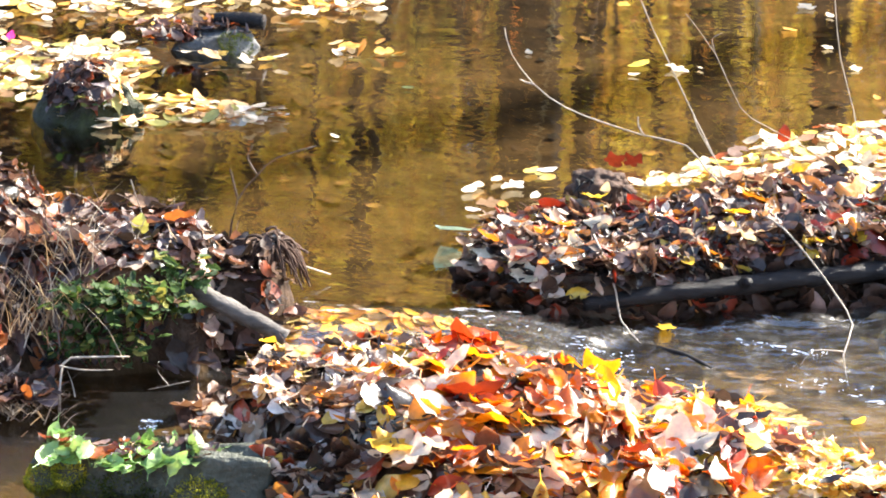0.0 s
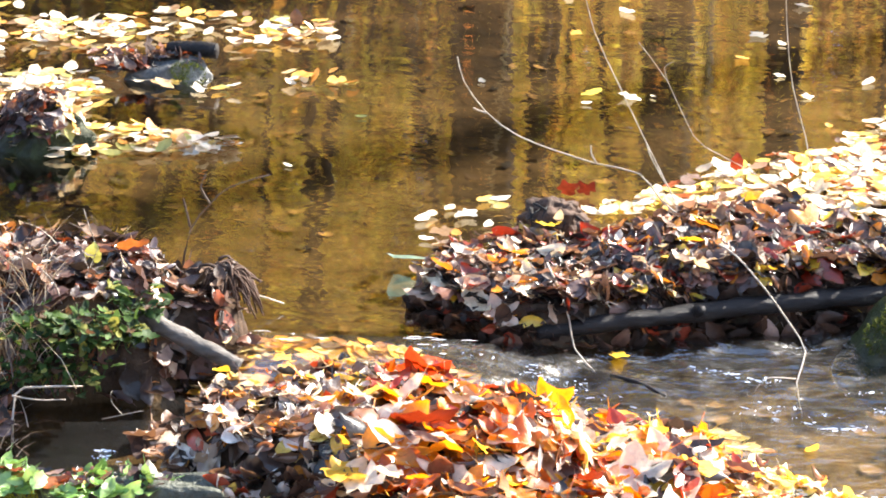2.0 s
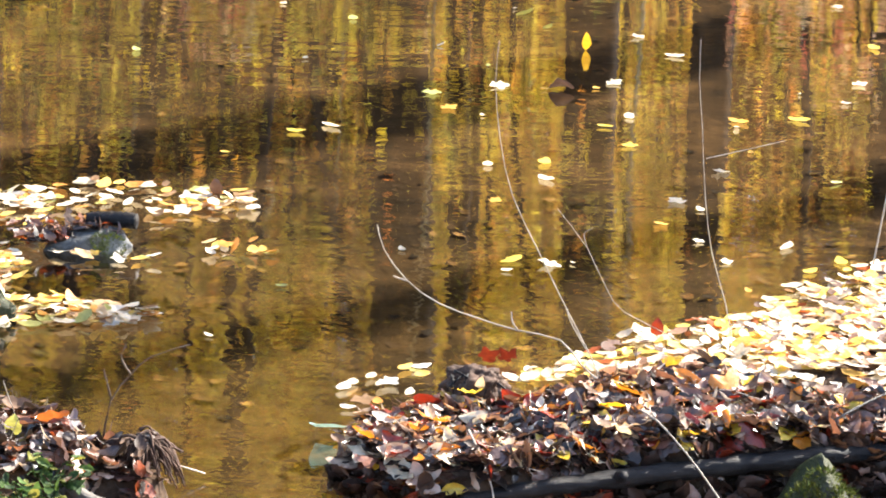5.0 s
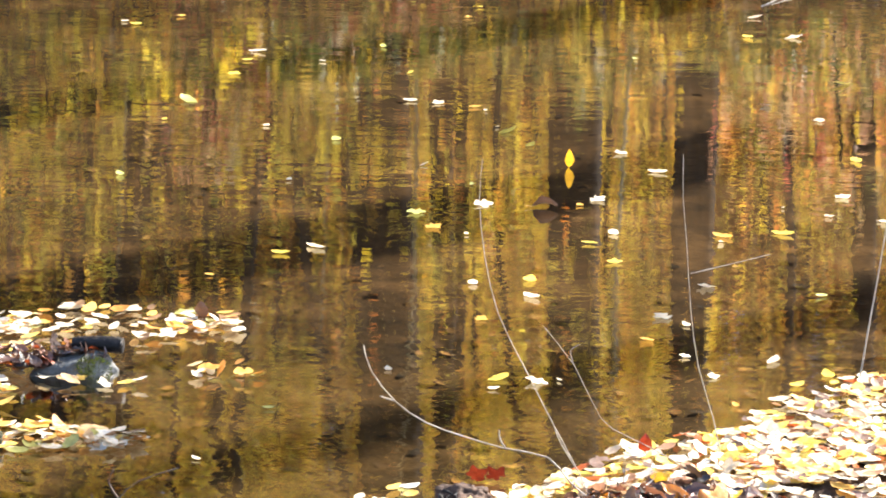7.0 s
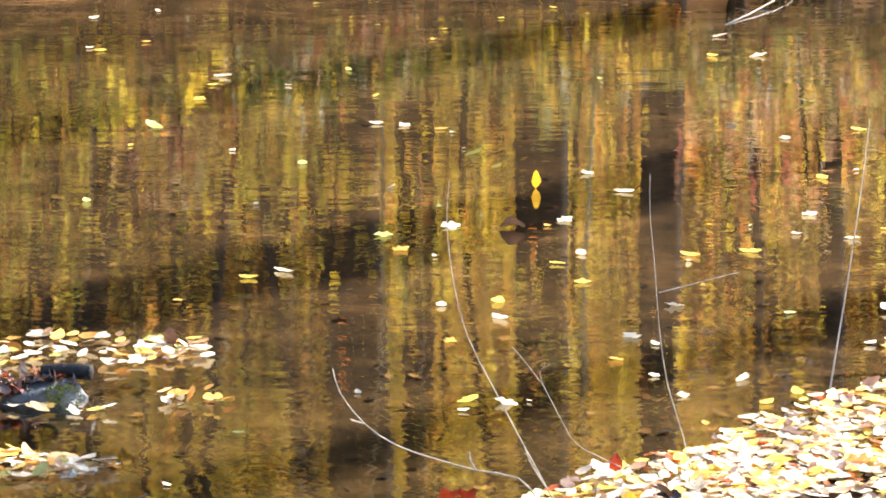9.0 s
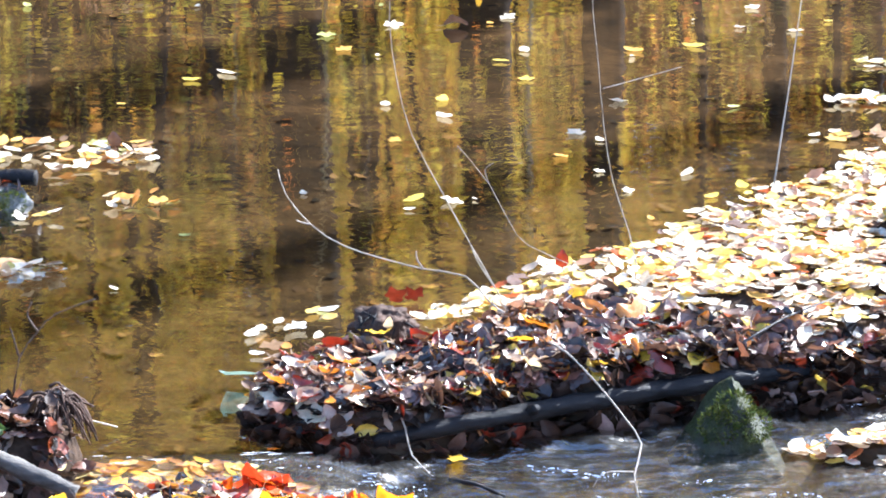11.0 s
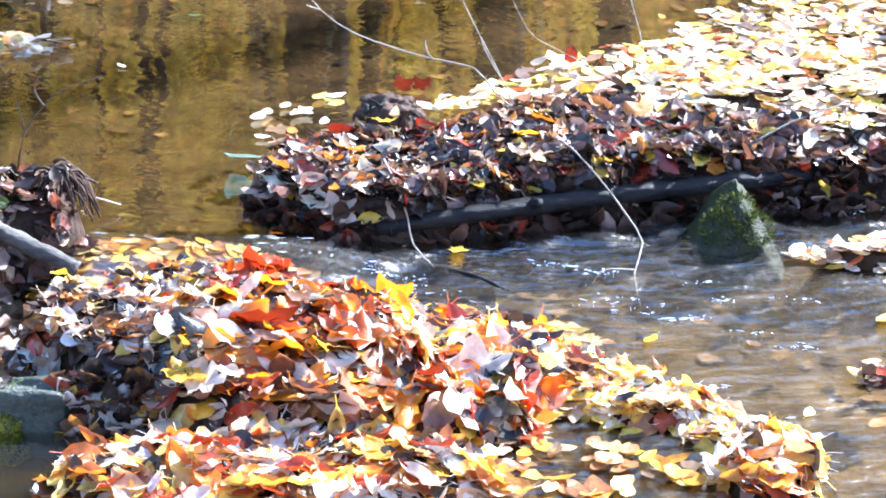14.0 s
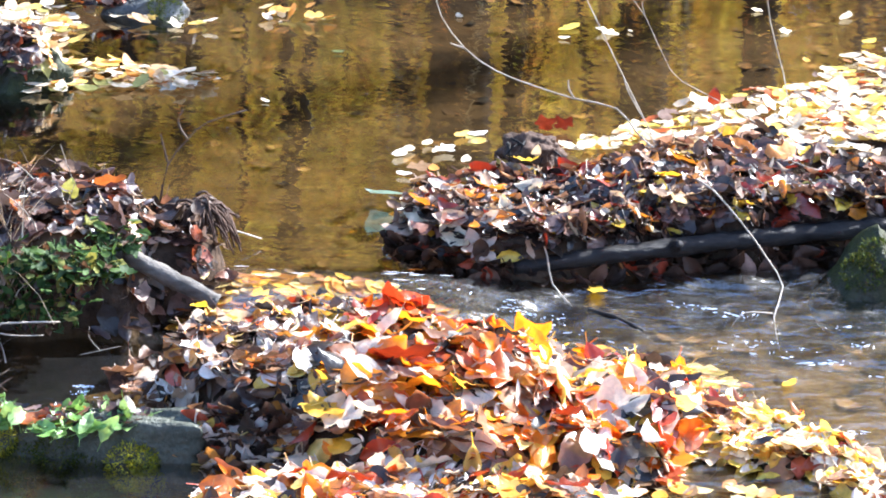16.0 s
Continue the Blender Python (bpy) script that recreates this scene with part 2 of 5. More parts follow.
M_LEAF_SHRUB = leaf_material("leaves_shrub", [(4, (0.10, 0.13, 0.035)), (4, (0.24, 0.22, 0.06)), (3, (0.50, 0.36, 0.08)), (1, (0.30, 0.10, 0.05))], 0.5, 0.5, 0.3)
M_LEAF_PALE = leaf_material("leaves_pale", [(22, (0.68, 0.58, 0.42)), (14, (0.74, 0.54, 0.12)), (9, (0.62, 0.48, 0.34)), (4, (0.60, 0.34, 0.08)),
                            (5, (0.34, 0.19, 0.12)), (12, (0.76, 0.69, 0.58)), (4, (0.42, 0.10, 0.03)), (7, (0.16, 0.10, 0.08))], 0.35, 0.4)
# brighter copy of the pale leaves: sun glare on the spread put into the colour
M_LEAF_PALE_LIT = leaf_material("leaves_pale_lit", [(22, (0.80, 0.72, 0.60)), (14, (0.80, 0.60, 0.12)), (8, (0.66, 0.50, 0.34)), (6, (0.70, 0.38, 0.06)),
                            (5, (0.34, 0.17, 0.09)), (10, (0.84, 0.78, 0.68)), (5, (0.42, 0.08, 0.03)), (4, (0.16, 0.10, 0.08))], 0.35, 0.42)
M_LEAF_DRY = leaf_material("leaves_dry", [(8, (0.30, 0.17, 0.11)), (6, (0.46, 0.30, 0.20)), (6, (0.60, 0.48, 0.38)), (5, (0.14, 0.075, 0.05)), (3, (0.50, 0.20, 0.05)), (4, (0.05, 0.03, 0.025))], 0.36, 0.35)
# orange palette with a larger pale share: the low heap's glare is painted in
M_LEAF_LOW_LIT = leaf_material("leaves_low_lit", [(26, (0.80, 0.71, 0.64)), (11, (0.70, 0.34, 0.06)), (11, (0.78, 0.54, 0.10)), (7, (0.40, 0.06, 0.02)), (8, (0.28, 0.13, 0.07)),
                            (6, (0.04, 0.025, 0.02)), (7, (0.56, 0.34, 0.18)), (6, (0.58, 0.17, 0.03))], 0.36, 0.48, 0.6, 0.6)
M_LEAF_FLOAT = leaf_material("leaves_floating", [(16, (0.72, 0.62, 0.46)), (12, (0.72, 0.55, 0.10)), (5, (0.62, 0.36, 0.08)), (4, (0.42, 0.44, 0.14)), (6, (0.58, 0.46, 0.34))], 0.3, 0.35)
M_LEAF_ISLE = leaf_material("leaves_isle", [(16, (0.72, 0.60, 0.44)), (8, (0.70, 0.46, 0.12)), (7, (0.52, 0.34, 0.18)), (4, (0.52, 0.24, 0.06)), (4, (0.22, 0.13, 0.07)), (5, (0.74, 0.68, 0.58)), (3, (0.30, 0.28, 0.09))], 0.4, 0.35, 0.35)
M_DEBRIS = leaf_material("debris", [(6, (0.05, 0.03, 0.022)), (4, (0.14, 0.08, 0.05)), (3, (0.30, 0.20, 0.13)), (3, (0.55, 0.45, 0.36)), (2, (0.40, 0.16, 0.05))], 0.5, 0.25, 0.3)
M_LEAF_GOLD = leaf_material("leaves_gold", [(13, (0.78, 0.62, 0.08)), (12, (0.68, 0.60, 0.10)), (5, (0.73, 0.43, 0.08)), (10, (0.30, 0.31, 0.07)), (9, (0.20, 0.13, 0.045)), (7, (0.10, 0.07, 0.03)), (5, (0.62, 0.28, 0.08)), (5, (0.30, 0.20, 0.09))], 0.5, 0.68, 0.3)
M_LEAF_RUSSET = leaf_material("leaves_russet", [(9, (0.72, 0.36, 0.09)), (6, (0.58, 0.22, 0.07)), (5, (0.76, 0.52, 0.12)), (3, (0.34, 0.15, 0.06))], 0.5, 0.6, 0.3)
M_LEAF_WOODS = leaf_material("leaves_woods", [(9, (0.10, 0.06, 0.025)), (7, (0.16, 0.09, 0.03)), (5, (0.24, 0.16, 0.04)), (8, (0.06, 0.042, 0.022)), (4, (0.22, 0.09, 0.03)), (4, (0.11, 0.11, 0.03)), (2, (0.60, 0.44, 0.10))], 0.6, 0.4, 0.1)
M_LEAF_BLUSH = leaf_material("leaves_blush", [(5, (0.52, 0.30, 0.20)), (3, (0.62, 0.18, 0.14)), (4, (0.62, 0.48, 0.30)), (4, (0.20, 0.14, 0.06)), (3, (0.16, 0.18, 0.05))], 0.5, 0.5, 0.2)
M_LEAF_RED = leaf_material("leaf_red", [(1, (0.17, 0.022, 0.009)), (1, (0.27, 0.045, 0.012))], 0.4, 0.5)
M_LEAF_YELLOW = leaf_material("leaf_yellow", [(1, (0.74, 0.50, 0.05)), (1, (0.70, 0.42, 0.04))], 0.4, 0.45)
M_LEAF_GREEN = leaf_material("leaf_green", [(3, (0.035, 0.075, 0.018)), (3, (0.07, 0.12, 0.03)), (3, (0.03, 0.055, 0.02)), (2, (0.20, 0.20, 0.05)), (2, (0.09, 0.05, 0.03))], 0.55, 0.45, 0.25)
M_LEAF_SPROUT = leaf_material("leaf_sprout", [(3, (0.16, 0.30, 0.08)), (2, (0.26, 0.40, 0.14)), (1, (0.10, 0.17, 0.05))], 0.3, 0.4)
M_LEAF_SUNK = leaf_material("leaves_sunk", [(5, (0.72, 0.42, 0.04)), (5, (0.60, 0.26, 0.03)), (2, (0.46, 0.36, 0.10)), (5, (0.36, 0.15, 0.05)), (4, (0.70, 0.55, 0.24)), (3, (0.14, 0.08, 0.04))], 0.4, 0.3)
M_LEAF_BLUE = leaf_material("leaf_bleached", [(1, (0.36, 0.58, 0.62))], 0.3, 0.2)
M_LEAF_RUST = leaf_material("leaf_rust", [(1, (0.11, 0.016, 0.009)), (1, (0.14, 0.022, 0.011))], 0.3, 0.3, 0.5)
M_TWIG = bark_material("twig_pale", (0.16, 0.12, 0.09), (0.52, 0.44, 0.35), (1, 1, 1), 60, 0.6)
M_TWIG_DARK = bark_material("twig_dark", (0.03, 0.018, 0.013), (0.12, 0.08, 0.055), (1, 1, 1), 60, 0.7)
M_LOG = bark_material("log_wet", (0.003, 0.003, 0.004), (0.022, 0.019, 0.018), (0.25, 1, 1), 45, 0.45, 0.14)
M_LOG_GREY = bark_material("log_weathered", (0.02, 0.016, 0.014), (0.15, 0.13, 0.115), (0.12, 1, 1), 70, 0.6)
M_TRUNK = bark_material("trunk_bark", (0.018, 0.013, 0.010), (0.05, 0.036, 0.026), (1, 1, 0.15), 14, 0.9, 0.05)
M_TRUNK_PALE = bark_material("trunk_pale", (0.14, 0.11, 0.05), (0.30, 0.24, 0.11), (1, 1, 0.4), 12)
M_STONE_MOSS = rock_material("stone_mossy", (0.008, 0.009, 0.007), (0.06, 0.062, 0.05), 24, 0.5, (0.035, 0.04, 0.012))
M_STONE = rock_material("stone_wet", (0.02, 0.02, 0.02), (0.13, 0.13, 0.125), 16, 0.4)
M_STONE_GREY = rock_material("stone_grey", (0.016, 0.019, 0.013), (0.12, 0.125, 0.10), 18, 0.5)
M_MOSS = leaf_material("moss", [(3, (0.30, 0.31, 0.03)), (2, (0.42, 0.40, 0.04)), (2, (0.15, 0.17, 0.03))], 0.7, 0.4, 0.2)
M_MOSS_DARK = leaf_material("moss_dark", [(3, (0.05, 0.07, 0.015)), (2, (0.09, 0.10, 0.02)), (3, (0.03, 0.04, 0.012))], 0.8, 0.3, 0.15)
M_STRAW = leaf_material("straw", [(3, (0.30, 0.22, 0.15)), (3, (0.46, 0.38, 0.29)), (4, (0.12, 0.085, 0.07))], 0.6, 0.3, 0.3)
M_PINK = leaf_material("petal_pink", [(1, (0.62, 0.06, 0.35))], 0.5, 0.4)


# ---- building helpers ----
def mesh_of(name, verts, faces, material, smooth=True):
    me = bpy.data.meshes.new(name)
    verts = np.asarray(verts, dtype=np.float32)
    if isinstance(faces, np.ndarray):
        n, k = faces.shape
        me.vertices.add(len(verts))
        me.vertices.foreach_set("co", verts.ravel())
        me.loops.add(n * k)
        me.loops.foreach_set("vertex_index", faces.astype(np.int32).ravel())
        me.polygons.add(n)
        me.polygons.foreach_set("loop_start", np.arange(0, n * k, k, dtype=np.int32))
        me.polygons.foreach_set("loop_total", np.full(n, k, dtype=np.int32))
        me.update(calc_edges=True)
    else:
        me.from_pydata(verts.tolist(), [], faces)
    me.polygons.foreach_set("use_smooth", [smooth] * len(me.polygons))
    me.materials.append(material)
    me.update()
    return me


def empty_at(name, place):
    e = new(name)
    e.empty_display_size = 0.05
    e.location = place
    return e


def child(name, me, parent, m=None, label=""):
    """One mesh object under a thing; m is its pose in the world."""
    ob = new(name, me)
    ob.parent = parent
    up = parent
    base = Vector((0, 0, 0))
    while up is not None:
        base = base + Vector(up.location)
        up = up.parent
    ob.matrix_basis = Matrix.Translation(-base) @ (m if m is not None else Matrix())
    if label:
        tagged(ob, label)
    return ob


def tube(points, radii, sides=7, wobble=0.0, seed=0, steps=5, cap=True):
    """A bent tapering tube along a smooth line through the points."""
    rnd = random.Random(seed)
    p = [Vector(q) for q in points]
    line, rr = [], []
    for i in range(len(p) - 1):
        a, b = p[max(i - 1, 0)], p[min(i + 2, len(p) - 1)]
        for k in range(steps):
            t = k / steps
            q0, q1 = p[i], p[i + 1]
            t2, t3 = t * t, t * t * t
            line.append(0.5 * ((2 * q0) + (q1 - a) * t + (2 * a - 5 * q0 + 4 * q1 - b) * t2 + (3 * q0 - a - 3 * q1 + b) * t3))
            rr.append(radii[0] + (radii[1] - radii[0]) * (i + t) / (len(p) - 1))
    line.append(p[-1])
    rr.append(radii[1])
    verts, faces = [], []
    for i, c in enumerate(line):
        d = (line[min(i + 1, len(line) - 1)] - line[max(i - 1, 0)]).normalized()
        u = d.orthogonal().normalized() if abs(d.z) > 0.95 else d.cross(Vector((0, 0, 1))).normalized()
        v = d.cross(u)
        for s in range(sides):
            a = math.tau * s / sides
            r = rr[i] * (1 + wobble * rnd.uniform(-1, 1))
            verts.append(tuple(c + (u * math.cos(a) + v * math.sin(a)) * r))
        if i:
            o = (i - 1) * sides
            for s in range(sides):
                faces.append((o + s, o + (s + 1) % sides, o + sides + (s + 1) % sides, o + sides + s))
    if cap:
        faces.append(tuple(range(sides))[::-1])
        faces.append(tuple(range(len(verts) - sides, len(verts))))
    return verts, faces


# ---- leaf shapes, length 1 along y, flat on z ----
def ovate(width, fold, curl, twist, seed, wave=0.03):
    """A plain leaf with a mid rib: fold lifts its sides, curl its ends."""
    rnd = random.Random(seed)
    verts, faces, n = [], [], 8
    for k in range(n + 1):
        t = k / n
        w = width * 0.5 * max(0.03, math.sin(math.pi * t ** 0.85)) ** 0.75 * (1 + rnd.uniform(-0.1, 0.1))
        z = curl * (t - 0.45) ** 2 * 2 + rnd.uniform(-wave, wave) * 0.6
        x = twist * (t - 0.5) ** 2 * 0.5
        tip = twist * 0.25 * (t - 0.5) * w
        verts += [(x - w, t - 0.5, z + fold * w + tip + rnd.uniform(-wave, wave)), (x - w * 0.5, t - 0.5, z + fold * w * 0.35), (x, t - 0.5, z),
                  (x + w * 0.5, t - 0.5, z + fold * w * 0.35), (x + w, t - 0.5, z + fold * w - tip + rnd.uniform(-wave, wave))]
    for k in range(n):
        o = 5 * k
        faces += [(o + q, o + q + 1, o + q + 6, o + q + 5) for q in range(4)]
    if wave > 0.025:  # a stalk
        o, bend = len(verts), rnd.uniform(-0.12, 0.12)
        verts += [(x - 0.012, -0.5, verts[2][2]), (x + 0.012, -0.5, verts[2][2]), (x + bend - 0.01, -0.78, verts[2][2] + 0.05), (x + bend + 0.01, -0.78, verts[2][2] + 0.05)]
        faces.append((o, o + 1, o + 3, o + 2))
    return np.array(verts), faces


def lobed(lobes, curl, seed, wave=0.05):
    """A maple-like leaf: points and notches round a centre."""
    rnd = random.Random(seed)
    verts, faces = [(0, -0.08, 0)], []
    ring = []
    for k in range(lobes):
        a = radians(-55 + 290 * k / (lobes - 1))
        size = (0.36, 0.48, 0.56, 0.48, 0.36)[k] if lobes == 5 else 0.45 + 0.1 * math.sin(k)
        ring.append((a, size))
        if k < lobes - 1:
            ring.append((a + radians(145 / (lobes - 1)), 0.31))
    ring.append((radians(270), 0.16))
    for a, r in ring:
        for da, f in ((-0.24, 0.84), (0, 1.0), (0.24, 0.84)) if r > 0.32 else ((0, 1.0),):
            x, y = math.cos(a + da) * r * f, math.sin(a + da) * r * f - 0.08
            verts.append((x, y, curl * (x * x + y * y) * 1.8 + rnd.uniform(-wave, wave)))
    m = len(verts) - 1
    faces = [(0, 1 + i, 1 + (i + 1) % m) for i in range(m)]
    return np.array(verts), faces


SHAPES = [ovate(0.47, 0.18, 0.16, 0.2, 1, 0.035), ovate(0.52, -0.25, -0.22, -0.25, 2, 0.04), ovate(0.54, 0.32, 0.2, 0.4, 3, 0.05), ovate(0.45, 0.5, 0.12, 0.5, 4, 0.045),
          ovate(0.62, 0.14, 0.2, -0.15, 5, 0.06), ovate(0.55, -0.45, 0.18, 0.5, 6, 0.05), ovate(0.36, 1.0, 0.2, 0.5, 16, 0.05), ovate(0.64, 0.28, -0.3, -0.5, 17, 0.06),
          lobed(5, 0.25, 7, 0.06), lobed(5, -0.3, 8, 0.08), lobed(5, 0.35, 9, 0.07)]
SLIVERS = [ovate(0.16, 0.3, 0.2, 0.6, 31, 0.02), ovate(0.26, -0.4, 0.5, -0.8, 32, 0.02), ovate(0.5, 0.4, 0.3, 0.5, 33, 0.02), ovate(0.08, 0.0, 0.15, 1.2, 34, 0.01)]
FLAT_SHAPES = [ovate(0.55, 0.08, 0.1, 0.2, 11, 0.015), ovate(0.65, 0.1, 0.15, -0.3, 12, 0.02), ovate(0.45, 0.15, 0.12, 0.5, 13, 0.02), lobed(5, 0.1, 14, 0.02)]
LEAF_CACHE = {}


def leaf_mesh(shapes, k, material):
    key = (id(shapes), k, material.name)
    if key not in LEAF_CACHE:
        v, f = shapes[k]
        LEAF_CACHE[key] = mesh_of("leaf", v, f, material)
    return LEAF_CACHE[key]


def leaf_pose(place, size, yaw, tilt, tilt_dir, up=(0, 0, 1)):
    n = Vector(up).to_track_quat("Z", "Y").to_matrix()
    lean = Matrix.Rotation(tilt, 3, Vector((math.cos(tilt_dir), math.sin(tilt_dir), 0)))
    r = (n @ lean @ Matrix.Rotation(yaw, 3, "Z")).to_4x4()
    return Matrix.Translation(place) @ r @ Matrix.Scale(size, 4)


# ---- lie of the land ----
RNG = np.random.default_rng(3)
LATTICE = RNG.random((256, 256))


def value_noise(x, y, scale):
    x, y = np.asarray(x, float) * scale + 900.3, np.asarray(y, float) * scale + 700.7
    i, j = np.floor(x).astype(int), np.floor(y).astype(int)
    u, v = x - i, y - j
    u, v = u * u * (3 - 2 * u), v * v * (3 - 2 * v)
    a, b = LATTICE[i % 256, j % 256], LATTICE[(i + 1) % 256, j % 256]
    c, d = LATTICE[i % 256, (j + 1) % 256], LATTICE[(i + 1) % 256, (j + 1) % 256]
    return (a * (1 - u) + b * u) * (1 - v) + (c * (1 - u) + d * u) * v - 0.5


def smooth(a, b, x):
    t = np.clip((x - a) / (b - a), 0, 1)
    return t * t * (3 - 2 * t)


LOW = -0.07  # the stream below the leaf dam; the pond stands at 0
# mounds: middle x, y, half length, half width, turn in degrees, height of the top, softness of the rim
MOUNDS = [
    (0.05, 5.92, 0.33, 0.16, 8, 0.018, 0.3), (0.50, 6.09, 0.46, 0.19, 17, 0.035, 0.3), (1.05, 6.36, 0.56, 0.26, 23, 0.045, 0.5), (1.9, 6.85, 0.9, 0.5, 25, 0.08, 0.5),
    (-0.10, 5.80, 0.17, 0.085, -10, 0.02, 0.5), (0.42, 5.91, 0.42, 0.06, 17, -0.09, 0.5),
    (-0.70, 5.62, 0.155, 0.10, -28, 0.075, 0.5), (-0.98, 5.62, 0.30, 0.22, -14, 0.12, 0.6), (-1.5, 5.62, 0.55, 0.38, 0, 0.17, 0.6), (-2.6, 5.9, 1.2, 0.7, 0, 0.3, 0.6),
    (-0.27, 5.13, 0.38, 0.20, -4, 0.03, 0.4), (0.08, 5.14, 0.36, 0.20, -8, -0.03, 0.6), (-0.09, 4.93, 0.36, 0.12, 0, -0.015, 0.6), (0.42, 5.06, 0.26, 0.11, -32, -0.055, 0.6), (-0.17, 4.70, 0.42, 0.14, 3, -0.045, 0.6),
    (0.66, 4.74, 0.11, 0.09, 0, -0.045, 0.7), (0.64, 4.90, 0.17, 0.07, -30, -0.062, 0.6), (1.02, 5.72, 0.18, 0.07, 8, -0.05, 0.6), (0.92, 6.07, 0.24, 0.07, 10, 0.0, 0.5), (-1.3, 7.3, 0.8, 0.4, 4, -0.06, 0.9), (-0.72, 4.96, 0.2, 0.1, 0, -0.11, 0.8),
]


def lip(x):
    """Where the pond spills over into the stream."""
    x = np.asarray(x, float)
    return 5.62 + 0.40 * smooth(-0.3, 0.5, x) + 0.45 * np.clip(x - 0.2, 0, 4)


def land(x, y):
    x, y = np.asarray(x, float), np.asarray(y, float)
    pond = smooth(-0.1, 0.15, y - lip(x))
    z = -0.16 + 0.05 * pond - 0.06 * pond * smooth(6.5, 9, y)
    z = z + 0.035 * value_noise(x, y, 2.3) + 0.012 * value_noise(x, y, 9)
    for cx, cy, rx, ry, turn, top, rim in MOUNDS:
        c, s = math.cos(radians(turn)), math.sin(radians(turn))
        dx, dy = x - cx, y - cy
        d = np.sqrt(((dx * c + dy * s) / rx) ** 2 + ((-dx * s + dy * c) / ry) ** 2)
        d = d + 0.25 * value_noise(x, y, 11)
        z = np.maximum(z, -0.2 + (top + 0.2) * smooth(1 + rim * 0.5, 1 - rim * 0.5, d))
    z = z + 0.012 * value_noise(x, y, 25) + 0.034 * value_noise(x + 5, y, 7.5) * smooth(LOW - 0.02, 0.0, z)
    # banks: the near one under the camera, the far one that climbs into the woods, and both ends
    z = np.maximum(z, -0.2 + 1.0 * smooth(4.1, 2.2, y + 0.3 * value_noise(x, y, 0.7)))
    far = y - 14.0 + 1.2 * value_noise(x, y, 0.4) - 0.04 * x
    z = np.maximum(z, -0.25 + 1.2 * smooth(-0.4, 3.0, far) + 0.15 * np.clip(far - 3, 0, 25) + 0.55 * np.clip(far - 28, 0, 32) + 1.2 * value_noise(x, y, 0.12) * smooth(3, 12, far))
    side = np.abs(x) - 14
    z = np.maximum(z, -0.25 + 1.0 * smooth(0, 3, side))
    return z


def spread(fine0, fine1, step, reach):
    a = list(np.arange(fine0, fine1 + 1e-6, step))
    s, lo, hi = step, fine0, fine1
    left, right = [], []
    while hi < reach:
        s *= 1.16
        lo, hi = lo - s, hi + s
        left.append(lo)
        right.append(hi)
    return np.array(left[::-1] + a + right)


def sheet(name, xs, ys_of, heights, material):
    """A grid: columns along x, rows from ys_of(x)."""
    X = np.repeat(xs[:, None], ys_of(xs).shape[1], axis=1)
    Y = ys_of(xs)
    Z = heights(X, Y)
    n, k = X.shape
    idx = np.arange(n * k).reshape(n, k)
    faces = np.stack([idx[:-1, :-1], idx[1:, :-1], idx[1:, 1:], idx[:-1, 1:]], -1).reshape(-1, 4)
    return mesh_of(name, np.stack([X, Y, Z], -1).reshape(-1, 3), faces, material)


gx, gy = spread(-1.7, 2.1, 0.022, 500), spread(4.4, 7.9, 0.022, 500)
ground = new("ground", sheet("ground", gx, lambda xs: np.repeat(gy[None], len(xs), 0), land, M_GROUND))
tagged(ground, "silty stream bed, muddy banks and a hillside of rusty leaf litter", "ground", kind="structure")

wx = np.concatenate([np.linspace(-16, -1.9, 12), np.arange(-1.8, 2.3, 0.03), np.linspace(2.4, 16, 12)])
rows = np.concatenate([np.linspace(0, 0.2, 8), np.linspace(0.25, 1, 30)])
pond = new("pond_water", sheet("pond_water", wx, lambda xs: lip(xs)[:, None] + (17.5 - lip(xs)[:, None]) * rows[None],
                               lambda X, Y: 0 * X, M_POND))
tagged(pond, "still brown pond water mirroring golden autumn trees", "water", kind="structure")


def stream_height(X, Y):
    gap = smooth(-0.68, -0.56, X) * smooth(0.16, -0.3, X)
    up = smooth(0.34, 0.0, lip(X) - Y) * gap
    rough = smooth(-0.55, -0.1, X) * smooth(0.65, 0.1, np.abs(lip(X) - Y - 0.35)) + 0.3
    wave = 0.012 * value_noise(X, Y * 1.7, 13) + 0.007 * value_noise(X + 3, Y * 1.5, 31)
    return LOW + (0 - LOW) * up + wave * rough * smooth(0.0, 0.05, lip(X) - Y) * (1 - 0.6 * up)


sx = np.concatenate([np.linspace(-16, -1.9, 12), np.arange(-1.8, 1.9, 0.016), np.linspace(2.0, 16, 12)])
srows = np.linspace(0, 1, 150)
stream = new("stream_water", sheet("stream_water", sx, lambda xs: 3.2 + (lip(xs)[:, None] - 3.2) * srows[None], stream_height, M_STREAM))
tagged(stream, "clear shallow stream riffling away below the leaf dam", "water", kind="structure")
pond.visible_shadow = stream.visible_shadow = False


# ---- leaf piles and mats ----
def level(x, y):
    return 0.0 if y > float(lip(x)) else float(stream_height(np.float64(x), np.float64(y)))


def slope(x, y, e=0.02):
    z = float(land(x, y))
    return z, Vector((z - float(land(x + e, y)), z - float(land(x, y + e)), e)).normalized()


